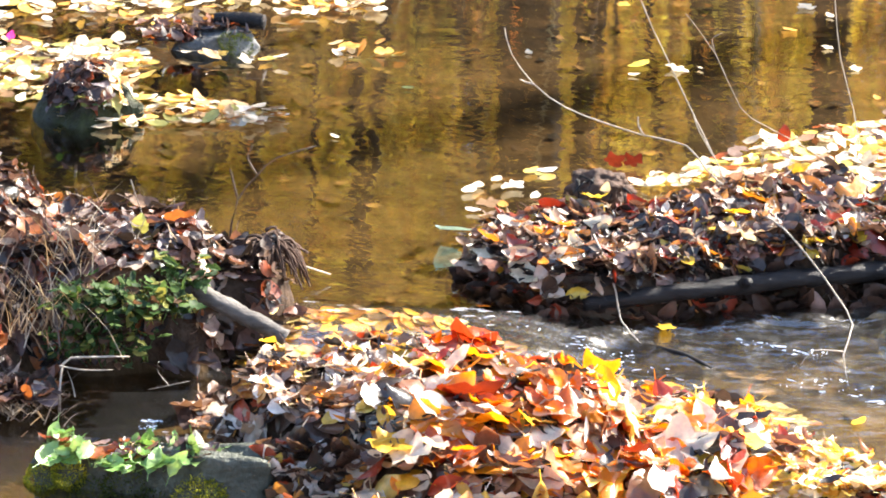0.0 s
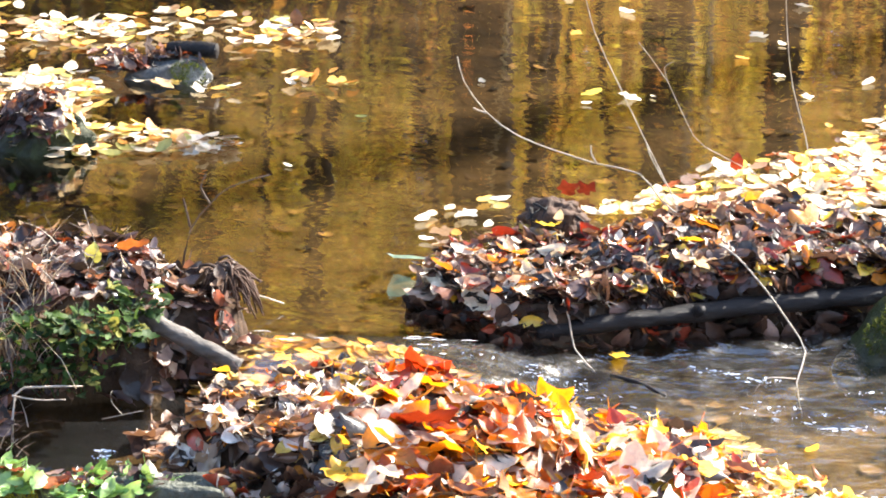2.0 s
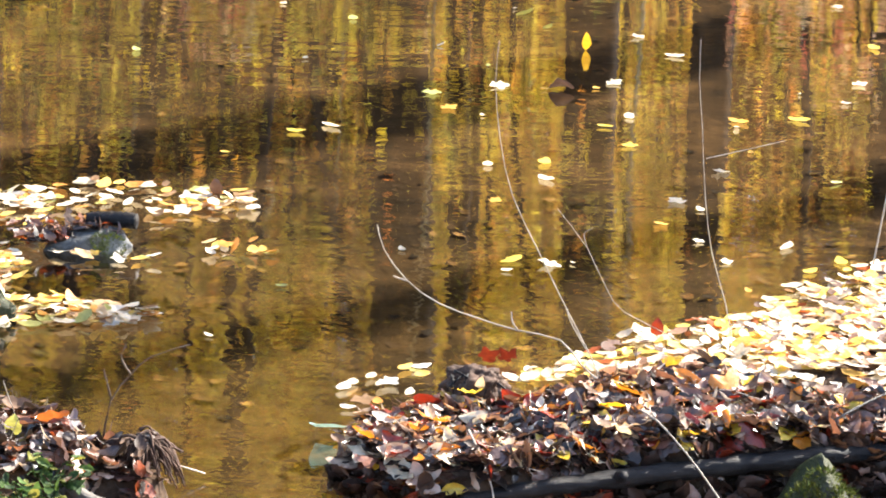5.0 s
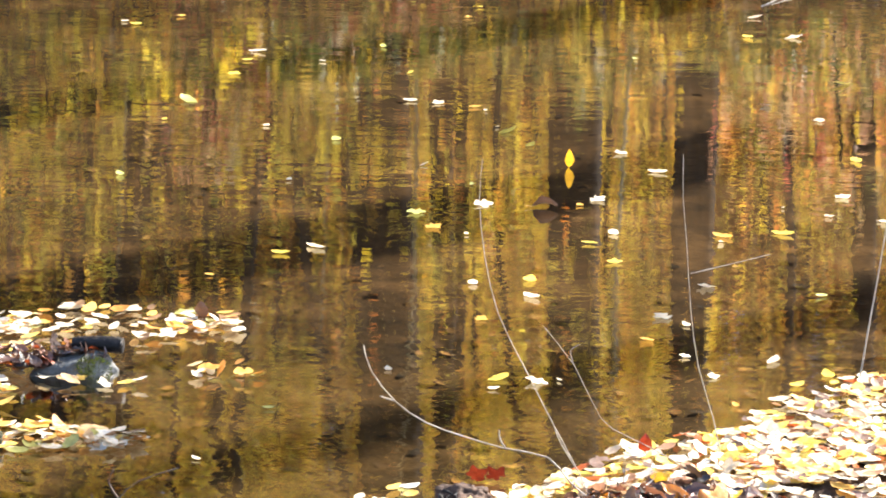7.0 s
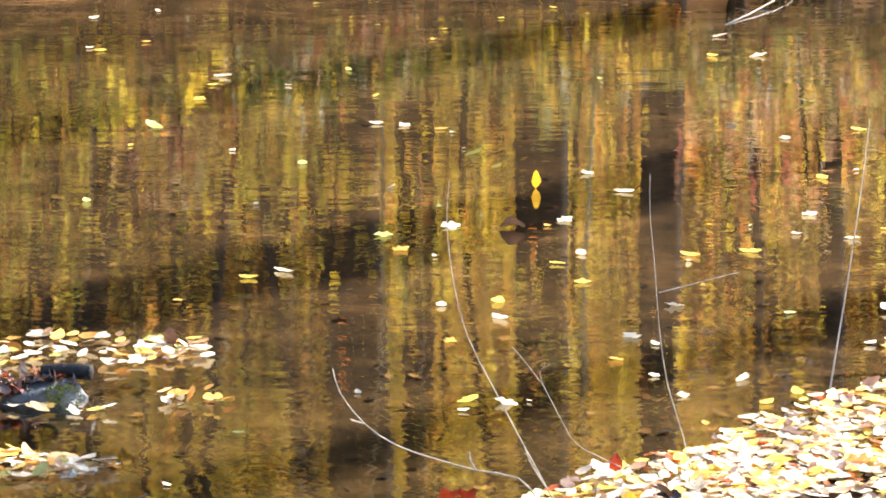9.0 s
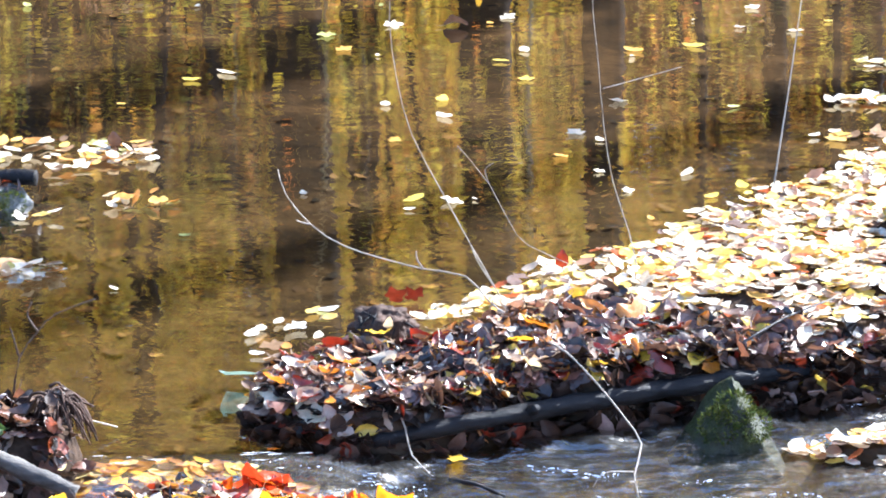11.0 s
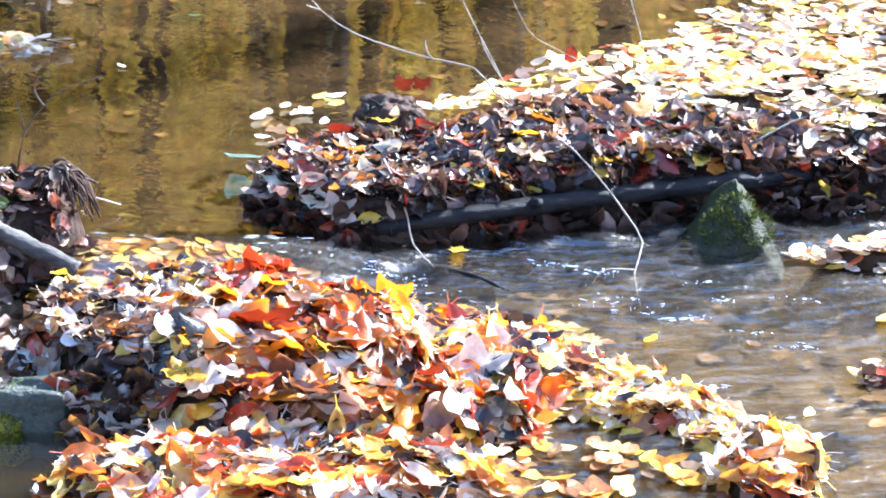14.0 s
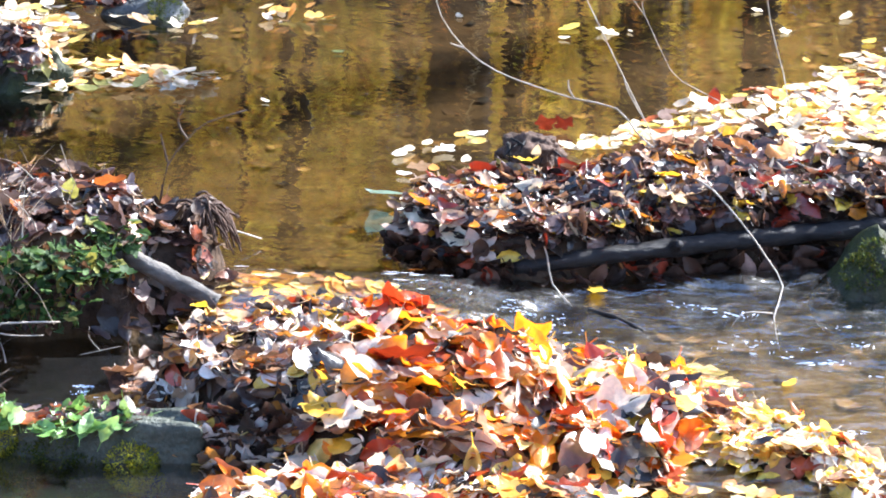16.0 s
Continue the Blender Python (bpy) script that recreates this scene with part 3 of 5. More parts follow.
def leaf_spots(spec, count, seed, size, lift, tilt, where=None, floating=False, big=0.07):
    """Poses and shapes for leaves on ellipses (middle x, y, half length, half width, turn), the topmost first."""
    rnd = random.Random(seed)
    areas = [a[2] * a[3] for a in spec]
    out = []
    while len(out) < count:
        cx, cy, rx, ry, turn = rnd.choices(spec, areas)[0][:5]
        r, a = math.sqrt(rnd.random()), rnd.random() * math.tau
        u, v = r * rx * math.cos(a), r * ry * math.sin(a)
        c, s = math.cos(radians(turn)), math.sin(radians(turn))
        x, y = cx + u * c - v * s, cy + u * s + v * c
        if where is not None and not where(x, y, rnd):
            continue
        wet = level(x, y)
        if floating:
            z, up = max(wet, float(land(x, y))) + 0.003, Vector((0, 0, 1))
        else:
            z, up = slope(x, y)
            if z < wet:
                z, up = wet, Vector((0, 0, 1))
        h = rnd.random() ** 1.5
        if rnd.random() < big:
            k, dim = rnd.choice((8, 9, 10)) if not floating else 3, rnd.uniform(*size) * 1.5
        else:
            k, dim = rnd.randrange(8) if not floating else rnd.randrange(3), rnd.uniform(*size)
        m = leaf_pose((x, y, z + 0.004 + h * lift), dim, rnd.random() * math.tau, rnd.gauss(0, 1) * tilt * (0.5 + h), rnd.random() * math.tau, up)
        out.append((h, m, k))
    out.sort(key=lambda q: -q[0])
    return [(m, k) for _, m, k in out]


def pile(name, place, spots, material, label, category, group, shapes=SHAPES, singles=300):
    thing = empty_at(name, place)
    tagged(thing, label, category, group)
    verts, faces, at = [], [], 0
    for i, (m, k) in enumerate(spots):
        if i < singles:
            child("leaf", leaf_mesh(shapes, k, material), thing, m)
        else:
            v, f = shapes[k]
            a = np.array(m)
            verts.append(v @ a[:3, :3].T + a[:3, 3])
            faces += [tuple(q + at for q in face) for face in f]
            at += len(v)
    if verts:
        tagged(child("leaf_litter", mesh_of("leaf_litter", np.concatenate(verts), faces, material), thing), kind="stuff")
    return thing


HEAP = [(-0.27, 5.13, 0.44, 0.24, -4), (0.10, 5.14, 0.40, 0.23, -8), (0.42, 5.03, 0.28, 0.13, -32), (0.64, 4.90, 0.18, 0.08, -30), (-0.09, 4.93, 0.39, 0.13, 0)]


def in_heap(lo, hi):
    """Keeps to the heap above water, between two blurred limits along x."""
    return lambda x, y, r: (x > -0.44 - 0.04 * r.random() or y > 4.97) and lo - 0.08 * r.random() < x - 0.25 * (y - 5.1) < hi + 0.08 * r.random() and land(x, y) > LOW - 0.045 + 0.04 * r.random()


pile("leaf_pile", (-0.1, 5.1, -0.05), leaf_spots(HEAP, 1050, 11, (0.042, 0.098), 0.05, 0.30, in_heap(-0.34, 0.28)),
     M_LEAF_FIRE, "heap of wet orange, red and pale fallen leaves damming a stream", "leaf pile", "leaf piles in the stream")
pile("leaf_pile", (-0.5, 5.1, -0.05), leaf_spots(HEAP, 600, 19, (0.034, 0.07), 0.035, 0.34, in_heap(-0.9, -0.36)),
     M_LEAF_EDGE, "heap edge of sodden leaves, shadow and white glints put into their colours", "leaf pile", "leaf piles in the stream")
pile("leaf_pile", (0.42, 5.05, -0.05), leaf_spots(HEAP, 560, 20, (0.04, 0.075), 0.012, 0.11, in_heap(0.26, 0.9)),
     M_LEAF_PALE_LIT, "thin sunlit spread of yellow and cream leaves in shallow water", "leaf pile", "leaf piles in the stream")
ARM = [(-0.62, 5.24, 0.13, 0.10, 30), (-0.54, 5.12, 0.12, 0.10, 0)]
pile("leaf_pile", (-0.6, 5.2, -0.06), leaf_spots(ARM, 210, 23, (0.036, 0.08), 0.028, 0.34),
     M_LEAF_DRY, "curled brown and tan dead leaves beside the muddy bank", "leaf pile", "leaf piles in the stream")
FRONT_LOW = [(-0.17, 4.67, 0.46, 0.16, 3), (0.66, 4.74, 0.12, 0.10, 0)]
pile("leaf_pile", (-0.17, 4.71, -0.06), leaf_spots(FRONT_LOW, 640, 12, (0.042, 0.098), 0.03, 0.22, lambda x, y, r: land(x, y) > LOW - 0.05 + 0.04 * r.random()),
     M_LEAF_LOW_LIT, "low heap of sunlit orange and cream leaves in shallow water", "leaf pile", "leaf piles in the stream")
rnd = random.Random(92)
face = []
for _ in range(150):  # the heap's steep shaded corner, its shade and glints in the leaf colours
    x, z = rnd.uniform(-0.57, -0.38), rnd.uniform(LOW - 0.02, 0.012)
    face.append((leaf_pose((x, 4.965 + 0.45 * (z - 0.012) + rnd.gauss(0, 0.012), z), rnd.uniform(0.035, 0.07), rnd.random() * math.tau, radians(rnd.gauss(58, 18)), rnd.gauss(0, 0.4)), rnd.randrange(10)))
pile("leaf_drift", (-0.36, 4.95, -0.04), face, M_LEAF_EDGE, "sodden leaves hanging down the heap's steep corner, its shade put into their colour", "leaf pile", "leaf piles in the stream", singles=140)


def log_line(x):
    """Where the fallen log lies."""
    return 5.742 + 0.312 * x


def dam_back(x):
    """Where the dark leaf bank gives way to the pale floating mat."""
    return 6.30 + 0.15 * min(max(x, 0.0), 0.5) - 0.12 * float(smooth(0.4, 0.6, x)) - 0.55 * max(0.0, x - 0.42)


DAM = [(-0.10, 5.80, 0.19, 0.10, -10), (0.42, 5.88, 0.42, 0.07, 17), (0.05, 5.97, 0.37, 0.22, 8), (0.50, 6.15, 0.48, 0.24, 17), (0.92, 6.04, 0.20, 0.06, 8)]
pile("leaf_pile", (0.5, 6.1, -0.03), leaf_spots(DAM, 2000, 13, (0.034, 0.078), 0.032, 0.33, lambda x, y, r: land(x, y) > -0.03 + 0.02 * r.random() and min(log_line(x), 5.985) - (0.12 if x < 0.06 else 0.0) + 0.03 * r.random() - 0.01 < y < (dam_back(x) if x < 0.72 else 6.09) + 0.02 + 0.1 * r.random() ** 2 and (x + 0.29) ** 2 + (y - 5.97) ** 2 > 0.004, False, 0.05),
     M_LEAF_DARK, "dark wet bank of brown and grey leaves caught behind a log", "leaf pile", "leaf piles in the stream")
pile("leaf_scatter", (0.35, 6.08, 0.05), leaf_spots(DAM[2:4], 250, 113, (0.04, 0.072), 0.008, 0.2, lambda x, y, r: land(x, y) > -0.01 and log_line(x) + 0.05 < y < dam_back(x) and x < 0.85 and value_noise(x, y, 9) > -0.1),
     M_LEAF_PALE_LIT, "cream, yellow and orange leaves scattered over the dark leaf bank", "leaves", "leaf piles in the stream")
rnd = random.Random(91)
drape = []
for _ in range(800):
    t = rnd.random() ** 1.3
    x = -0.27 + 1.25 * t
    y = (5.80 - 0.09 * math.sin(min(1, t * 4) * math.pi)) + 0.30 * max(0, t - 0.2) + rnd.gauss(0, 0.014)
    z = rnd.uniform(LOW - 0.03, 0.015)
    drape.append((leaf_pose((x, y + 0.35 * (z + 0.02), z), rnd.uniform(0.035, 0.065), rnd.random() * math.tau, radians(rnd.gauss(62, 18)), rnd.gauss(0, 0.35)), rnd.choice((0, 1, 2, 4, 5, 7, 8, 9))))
# more of the darkened leaves, painting the black shade under the log
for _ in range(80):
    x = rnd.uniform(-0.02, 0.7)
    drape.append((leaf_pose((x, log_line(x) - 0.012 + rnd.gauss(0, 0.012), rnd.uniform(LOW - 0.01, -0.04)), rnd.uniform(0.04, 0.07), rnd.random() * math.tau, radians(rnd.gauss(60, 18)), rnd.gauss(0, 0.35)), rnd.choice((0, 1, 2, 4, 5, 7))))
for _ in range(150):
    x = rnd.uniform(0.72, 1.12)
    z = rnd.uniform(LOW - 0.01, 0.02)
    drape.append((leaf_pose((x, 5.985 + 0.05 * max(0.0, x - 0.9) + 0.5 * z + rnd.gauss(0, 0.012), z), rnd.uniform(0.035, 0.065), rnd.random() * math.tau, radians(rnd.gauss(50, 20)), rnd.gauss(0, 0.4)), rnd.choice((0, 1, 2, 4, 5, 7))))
pile("leaf_drift", (0.2, 5.8, -0.04), drape, M_LEAF_WET_SHADED, "wet leaves plastered over the log and the bank's face, shade put into their colour", "leaf pile", "leaf piles in the stream")
def debris(spec, count, seed, lift, where, label, material=M_DEBRIS):
    """Fine broken bits, stalks and slivers of leaf strewn over a heap."""
    rnd = random.Random(seed)
    spots = [(m, rnd.randrange(4)) for m, _ in leaf_spots(spec, count, seed, (0.015, 0.05), lift, 0.35, where)]
    verts, faces, at = [], [], 0
    for m, k in spots:
        v, f = SLIVERS[k]
        a = np.array(m)
        verts.append(v @ a[:3, :3].T + a[:3, 3])
        faces += [tuple(q + at for q in face) for face in f]
        at += len(v)
    tagged(new("leaf_debris", mesh_of("leaf_debris", np.concatenate(verts), faces, material)), label, "debris", kind="stuff")


debris(HEAP + FRONT_LOW, 800, 71, 0.055, in_heap(-0.9, 0.5), "slivers and stalks strewn over the orange leaf heap", M_LEAF_FIRE)
debris(DAM, 800, 72, 0.045, lambda x, y, r: land(x, y) > LOW - 0.02 and log_line(x) - (0.1 if x < 0.06 else 0.0) < y < dam_back(x) + 0.05, "dark slivers and stalks strewn over the leaf bank")
MAT = [(0.55, 6.5, 0.5, 0.2, 26), (1.1, 6.85, 0.6, 0.33, 35), (1.7, 7.2, 0.7, 0.5, 30), (0.05, 6.36, 0.36, 0.07, 14), (0.95, 6.4, 0.4, 0.25, 10), (1.15, 6.22, 0.35, 0.16, 12)]
pile("leaf_mat", (0.9, 6.7, 0), leaf_spots(MAT, 4000, 14, (0.032, 0.06), 0.014, 0.2, lambda x, y, r: y > (dam_back(x) if x < 0.72 else 6.07) - 0.05 * r.random() and y < 6.55 + 0.95 * (x - 0.39) + 0.1 * r.random(), True),
     M_LEAF_PALE, "thick floating mat of sunlit cream and yellow leaves", "leaf mat", "floating leaf mats", FLAT_SHAPES)
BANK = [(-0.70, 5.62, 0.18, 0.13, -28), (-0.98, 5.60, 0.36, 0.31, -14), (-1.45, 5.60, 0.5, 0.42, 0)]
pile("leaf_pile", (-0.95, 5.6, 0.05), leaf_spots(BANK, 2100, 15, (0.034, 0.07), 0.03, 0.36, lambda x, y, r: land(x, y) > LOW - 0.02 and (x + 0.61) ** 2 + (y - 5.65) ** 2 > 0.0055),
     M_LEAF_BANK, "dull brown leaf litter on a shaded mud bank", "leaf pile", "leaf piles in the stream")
ISLE = [(-1.32, 7.48, 0.80, 0.19, 3), (-1.5, 6.95, 0.46, 0.28, 0), (-0.97, 6.66, 0.27, 0.10, 5), (-0.84, 7.06, 0.10, 0.03, 0), (-1.1, 7.12, 0.14, 0.05, 0)]
pile("leaf_mat", (-1.2, 7.3, 0), leaf_spots(ISLE, 1000, 16, (0.034, 0.062), 0.014, 0.2, lambda x, y, r: value_noise(x * 0.6, y * 1.5, 6) + 0.5 * (r.random() - 0.5) > -0.05, True),
     M_LEAF_ISLE, "floating mat of sunlit pale leaves round a wet stone", "leaf mat", "floating leaf mats", FLAT_SHAPES)
SMALL = [(0.98, 5.72, 0.17, 0.07, 8)]
pile("leaf_mat", (0.98, 5.72, LOW), leaf_spots(SMALL, 120, 17, (0.034, 0.055), 0.015, 0.2, None, True),
     M_LEAF_PALE, "small raft of yellow and tan leaves at the stream's edge", "leaf mat", "floating leaf mats", FLAT_SHAPES)
pile("leaf_mat", (-0.1, 6.3, 0), leaf_spots([(-0.13, 6.27, 0.22, 0.13, 5), (-0.24, 6.07, 0.06, 0.10, 0)], 22, 29, (0.032, 0.052), 0.004, 0.1, lambda x, y, r: land(x, y) < 0.0, True),
     M_LEAF_ISLE, "loose pale and tan leaves floating beside the dark leaf bank", "leaf mat", "floating leaf mats", FLAT_SHAPES)
LOW_RAFT = [(0.27, 4.83, 0.17, 0.07, 0), (0.46, 4.79, 0.10, 0.04, -20), (0.30, 4.70, 0.12, 0.05, 0)]
pile("leaf_mat", (0.3, 4.8, LOW), leaf_spots(LOW_RAFT, 70, 24, (0.035, 0.065), 0.008, 0.16, None, True),
     M_LEAF_SUNK, "loose orange and brown leaves drifting in a shallow pool", "leaf mat", "floating leaf mats", FLAT_SHAPES)
pile("leaf_mat", (0.92, 5.14, LOW), leaf_spots([(0.92, 5.15, 0.06, 0.04, 0)], 36, 25, (0.035, 0.06), 0.035, 0.45, None, True),
     M_LEAF_EDGE, "dark clump of wet leaves snagged in the stream", "leaf mat", "floating leaf mats", FLAT_SHAPES)
for k, (x, y, n) in enumerate(((1.28, 7.85, 20), (1.20, 7.55, 9), (1.40, 8.2, 14))):
    pile("leaf_mat", (x, y, 0), leaf_spots([(x, y, 0.10, 0.03, 0)], n, 26 + k, (0.035, 0.06), 0.008, 0.2, None, True),
         M_LEAF_ISLE, "little raft of curled pale leaves on the pond", "leaf mat", "floating leaf mats", FLAT_SHAPES)
SPILL = [(-0.42, 5.50, 0.25, 0.13, -4), (-0.12, 5.45, 0.22, 0.09, -10), (0.25, 5.36, 0.18, 0.05, -12)]
sunk = leaf_spots(SPILL, 430, 18, (0.03, 0.07), 0.004, 0.13, None, True)
pile("leaf_mat", (-0.4, 5.45, -0.05), [(Matrix.Translation((0, 0, -0.02)) @ m, k) for m, k in sunk],
     M_LEAF_SUNK, "yellow and orange leaves pinned under the spilling water", "leaf mat", "floating leaf mats", FLAT_SHAPES)


pile("leaf_mat", (-0.56, 7.13, 0), leaf_spots([(-0.56, 7.13, 0.09, 0.05, 0), (-0.66, 7.5, 0.09, 0.05, 0)], 34, 33, (0.03, 0.05), 0.02, 0.35, None, True),
     M_LEAF_ISLE, "little raft of curled pale leaves on the pond", "leaf mat", "floating leaf mats", FLAT_SHAPES)


debris(BANK, 800, 73, 0.05, lambda x, y, r: land(x, y) > -0.04, "dry slivers and stalks strewn over the mud bank")


# ---- logs and stones ----
def log_thing(name, points, radii, material, label, seed, category="log"):
    e = empty_at(name, points[len(points) // 2])
    tagged(e, label, category)
    verts, faces = tube(points, radii, 18, 0.10, seed, 16)
    lump = [noise.noise(Vector(v) * 26) * 0.16 + noise.noise(Vector(v) * 90) * 0.07 for v in verts]
    n = len(verts) // 18
    for i in range(n):
        ring = verts[18 * i:18 * i + 18]
        mid = sum((Vector(v) for v in ring), Vector()) / 18
        for k in range(18):
            verts[18 * i + k] = tuple(mid + (Vector(ring[k]) - mid) * (1 + lump[18 * i + k]))
    child("bark", mesh_of("bark", verts, faces, material), e)
    return e


fallen = log_thing("fallen_log", [(-0.02, 5.735, -0.028), (0.198, 5.79, -0.014), (0.464, 5.875, -0.006), (0.713, 5.957, -0.006), (0.95, 6.04, -0.02)],
                   (0.017, 0.021), M_LOG, "black wet fallen log holding back a bank of leaves", 3)
child("knot", mesh_of("knot", *tube([(0.3, 5.815, -0.005), (0.305, 5.795, 0.006), (0.308, 5.785, 0.012)], (0.014, 0.008), 8, 0.1, 4), M_LOG), fallen)
grey = log_thing("broken_branch", [(-0.77, 5.475, 0.095), (-0.691, 5.46, 0.055), (-0.575, 5.45, 0.0)], (0.017, 0.016), M_LOG_GREY, "grey weathered broken branch lying on the muddy bank", 5, "branch")
log_thing("log_stub", [(-0.93, 7.20, 0.058), (-0.87, 7.185, 0.066), (-0.81, 7.17, 0.066)], (0.016, 0.019), M_LOG, "short black log end resting on a wet stone", 6)


def stone(name, place, size, turn, material, label, seed, detail=4, rough=0.16, cut=None, box=0):
    rnd = random.Random(seed)
    bm = bmesh.new()
    bmesh.ops.create_icosphere(bm, subdivisions=detail, radius=1)
    off = Vector((rnd.uniform(-9, 9), rnd.uniform(-9, 9), rnd.uniform(-9, 9)))
    planes = [(Vector((rnd.uniform(-1, 1), rnd.uniform(-1, 1), rnd.uniform(-0.3, 1))).normalized(), rnd.uniform(0.62, 0.85)) for _ in range(0 if box else 7)] + (cut or [])
    for v in bm.verts:
        p = v.co.normalized()
        if box:
            p = p / (abs(p.x) ** box + abs(p.y) ** box + abs(p.z) ** box) ** (1 / box)
            p.z -= 0.35 * max(0.0, -0.25 - p.x) * (1 if p.z > 0 else 0)
        for n, d in planes:
            if p.dot(n) > d:
                p = p - n * (p.dot(n) - d) * 0.9
        p = p * (1 + rough * noise.noise(p * 1.7 + off) + rough * 0.35 * noise.noise(p * 5 + off) + rough * 0.12 * noise.noise(p * 15 + off))
        v.co = Vector((p.x * size[0], p.y * size[1], p.z * size[2]))
    me = bpy.data.meshes.new("rock")
    bm.to_mesh(me)
    bm.free()
    me.polygons.foreach_set("use_smooth", [True] * len(me.polygons))
    me.materials.append(material)
    e = empty_at(name, place)
    tagged(e, label, "stone", "stones in the stream")
    child("rock", me, e, Matrix.Translation(place) @ Matrix.Rotation(radians(turn), 4, "Z"))
    return e


def moss_on(thing, spots, count, seed, material=M_MOSS, height=0.005, width=0.0022):
    """Short tufts over small round patches (x, y, z, radius), joined."""
    rnd = random.Random(seed)
    verts, faces = [], []
    for _ in range(count):
        x, y, z, r = rnd.choice(spots)
        d = Vector((rnd.gauss(0, 1), rnd.gauss(0, 1), rnd.gauss(0, 1))).normalized()
        if d.y > 0.3 and d.z < 0.2:
            d.y = -d.y
        p = Vector((x, y, z)) + d * r * rnd.uniform(0.85, 1.05)
        h, w = height * rnd.uniform(0.6, 1.6), width * rnd.uniform(0.6, 1.4)
        side = d.orthogonal().normalized()
        side.rotate(Matrix.Rotation(rnd.random() * math.tau, 3, d))
        tip = p + (d + Vector((rnd.gauss(0, .4), rnd.gauss(0, .4), rnd.gauss(0.2, .4)))) * h
        o = len(verts)
        verts += [tuple(p - side * w), tuple(p + side * w), tuple(tip)]
        faces.append((o, o + 1, o + 2))
    tagged(child("moss", mesh_of("moss", verts, faces, material), thing, None, "yellow-green moss"), kind="stuff")


front_stone = stone("stone", (-0.755, 4.94, -0.10), (0.212, 0.04, 0.10), 2, M_STONE_GREY, "flat-topped grey mossy stone with small green plants on it", 21, 6, 0.13, [(Vector((-0.5, -0.6, 0.5)).normalized(), 0.8)], 11)
moss_on(front_stone, [(-0.65, 4.915, -0.065, 0.032), (-0.67, 4.90, -0.075, 0.045), (-0.64, 4.91, -0.105, 0.03), (-0.95, 4.93, -0.06, 0.03), (-0.90, 4.925, -0.045, 0.03)], 9000, 5, M_MOSS, 0.0035, 0.0016)
moss_on(front_stone, [(-0.80, 4.91, -0.06, 0.04), (-0.86, 4.91, -0.09, 0.045), (-0.75, 4.91, -0.10, 0.045)], 5000, 7, M_MOSS_DARK, 0.004, 0.0016)
stone_cap = leaf_spots([(-0.80, 4.935, 0.15, 0.035, 2)], 46, 35, (0.03, 0.06), 0.012, 0.5)
for m, k in stone_cap:
    m.translation.z = -0.002 + 0.012 * ((m.translation.x * 91) % 1) - 0.05 * max(0.0, -0.86 - m.translation.x)
    child("leaf", leaf_mesh(SHAPES, k, M_LEAF_ISLE if k % 2 else M_LEAF_BANK), front_stone, m)
green_stone = stone("stone", (0.70, 5.80, -0.075), (0.135, 0.09, 0.15), 6, M_STONE_MOSS, "pointed green mossy stone standing in the stream", 24, rough=0.12,
                    cut=[(Vector((-0.72, -0.1, 0.66)).normalized(), 0.42), (Vector((0.80, -0.1, 0.50)).normalized(), 0.42), (Vector((0.05, -0.85, 0.4)).normalized(), 0.6), (Vector((0, 0, 1)), 0.86)])
moss_on(green_stone, [(0.70, 5.78, 0.0, 0.04), (0.67, 5.77, -0.03, 0.04), (0.74, 5.77, -0.03, 0.035)], 2200, 6, M_MOSS_DARK)
dark_stone = stone("stone", (-1.15, 6.65, -0.01), (0.125, 0.10, 0.13), 0, M_STONE_MOSS, "dark round stone heaped with dead leaves in the pond", 27, 5, 0.22)
rnd = random.Random(31)
for i in range(190):
    a, r = rnd.random() * math.tau, 0.92 * math.sqrt(rnd.random())
    up = Vector((r * math.cos(a) * 0.9, r * math.sin(a), math.sqrt(1 - r * r)))
    if up.z < 0.35 and up.x < 0.2:
        continue
    p = Vector((-1.15 + 0.118 * up.x, 6.65 + 0.092 * up.y, -0.01 + 0.122 * up.z + rnd.uniform(0, 0.012)))
    child("leaf", leaf_mesh(SHAPES, rnd.randrange(11), M_LEAF_BANK if up.x < 0.35 else M_LEAF_ISLE), dark_stone, leaf_pose(p, rnd.uniform(0.028, 0.055), rnd.random() * math.tau, rnd.gauss(0, 0.5), rnd.random() * math.tau, up))
far_cap = leaf_spots([(-1.0, 7.16, 0.11, 0.06, 0), (-0.90, 7.16, 0.05, 0.03, 0)], 95, 32, (0.035, 0.06), 0.03, 0.6)
far_stone = stone("stone", (-0.93, 7.16, 0.005), (0.11, 0.07, 0.055), -5, M_STONE, "dark wet stone carrying a log stub and litter", 29)
for m, k in far_cap:
    child("leaf", leaf_mesh(SHAPES, k, M_LEAF_BANK), far_stone, Matrix.Translation((0, 0, 0.022)) @ m)
moss_on(far_stone, [(-0.86, 7.11, 0.02, 0.03), (-0.89, 7.10, 0.035, 0.02)], 900, 8, M_MOSS_DARK, 0.004, 0.0014)


# ---- twigs ----
def twig(points, radii, material, label, sides=(), seed=0):
    e = empty_at("twig", points[-1])
    tagged(e, label, "twig", "twigs at the water")
    child("stem", mesh_of("stem", *tube(points, [0.82 * r for r in radii], 6, 0.15, seed, 2), material), e)
    for k, s in enumerate(sides):
        child("side_shoot", mesh_of("side_shoot", *tube(s, (radii[1] * 0.9, radii[1] * 0.5), 5, 0.1, seed + k + 1, 4), material), e)
    return e


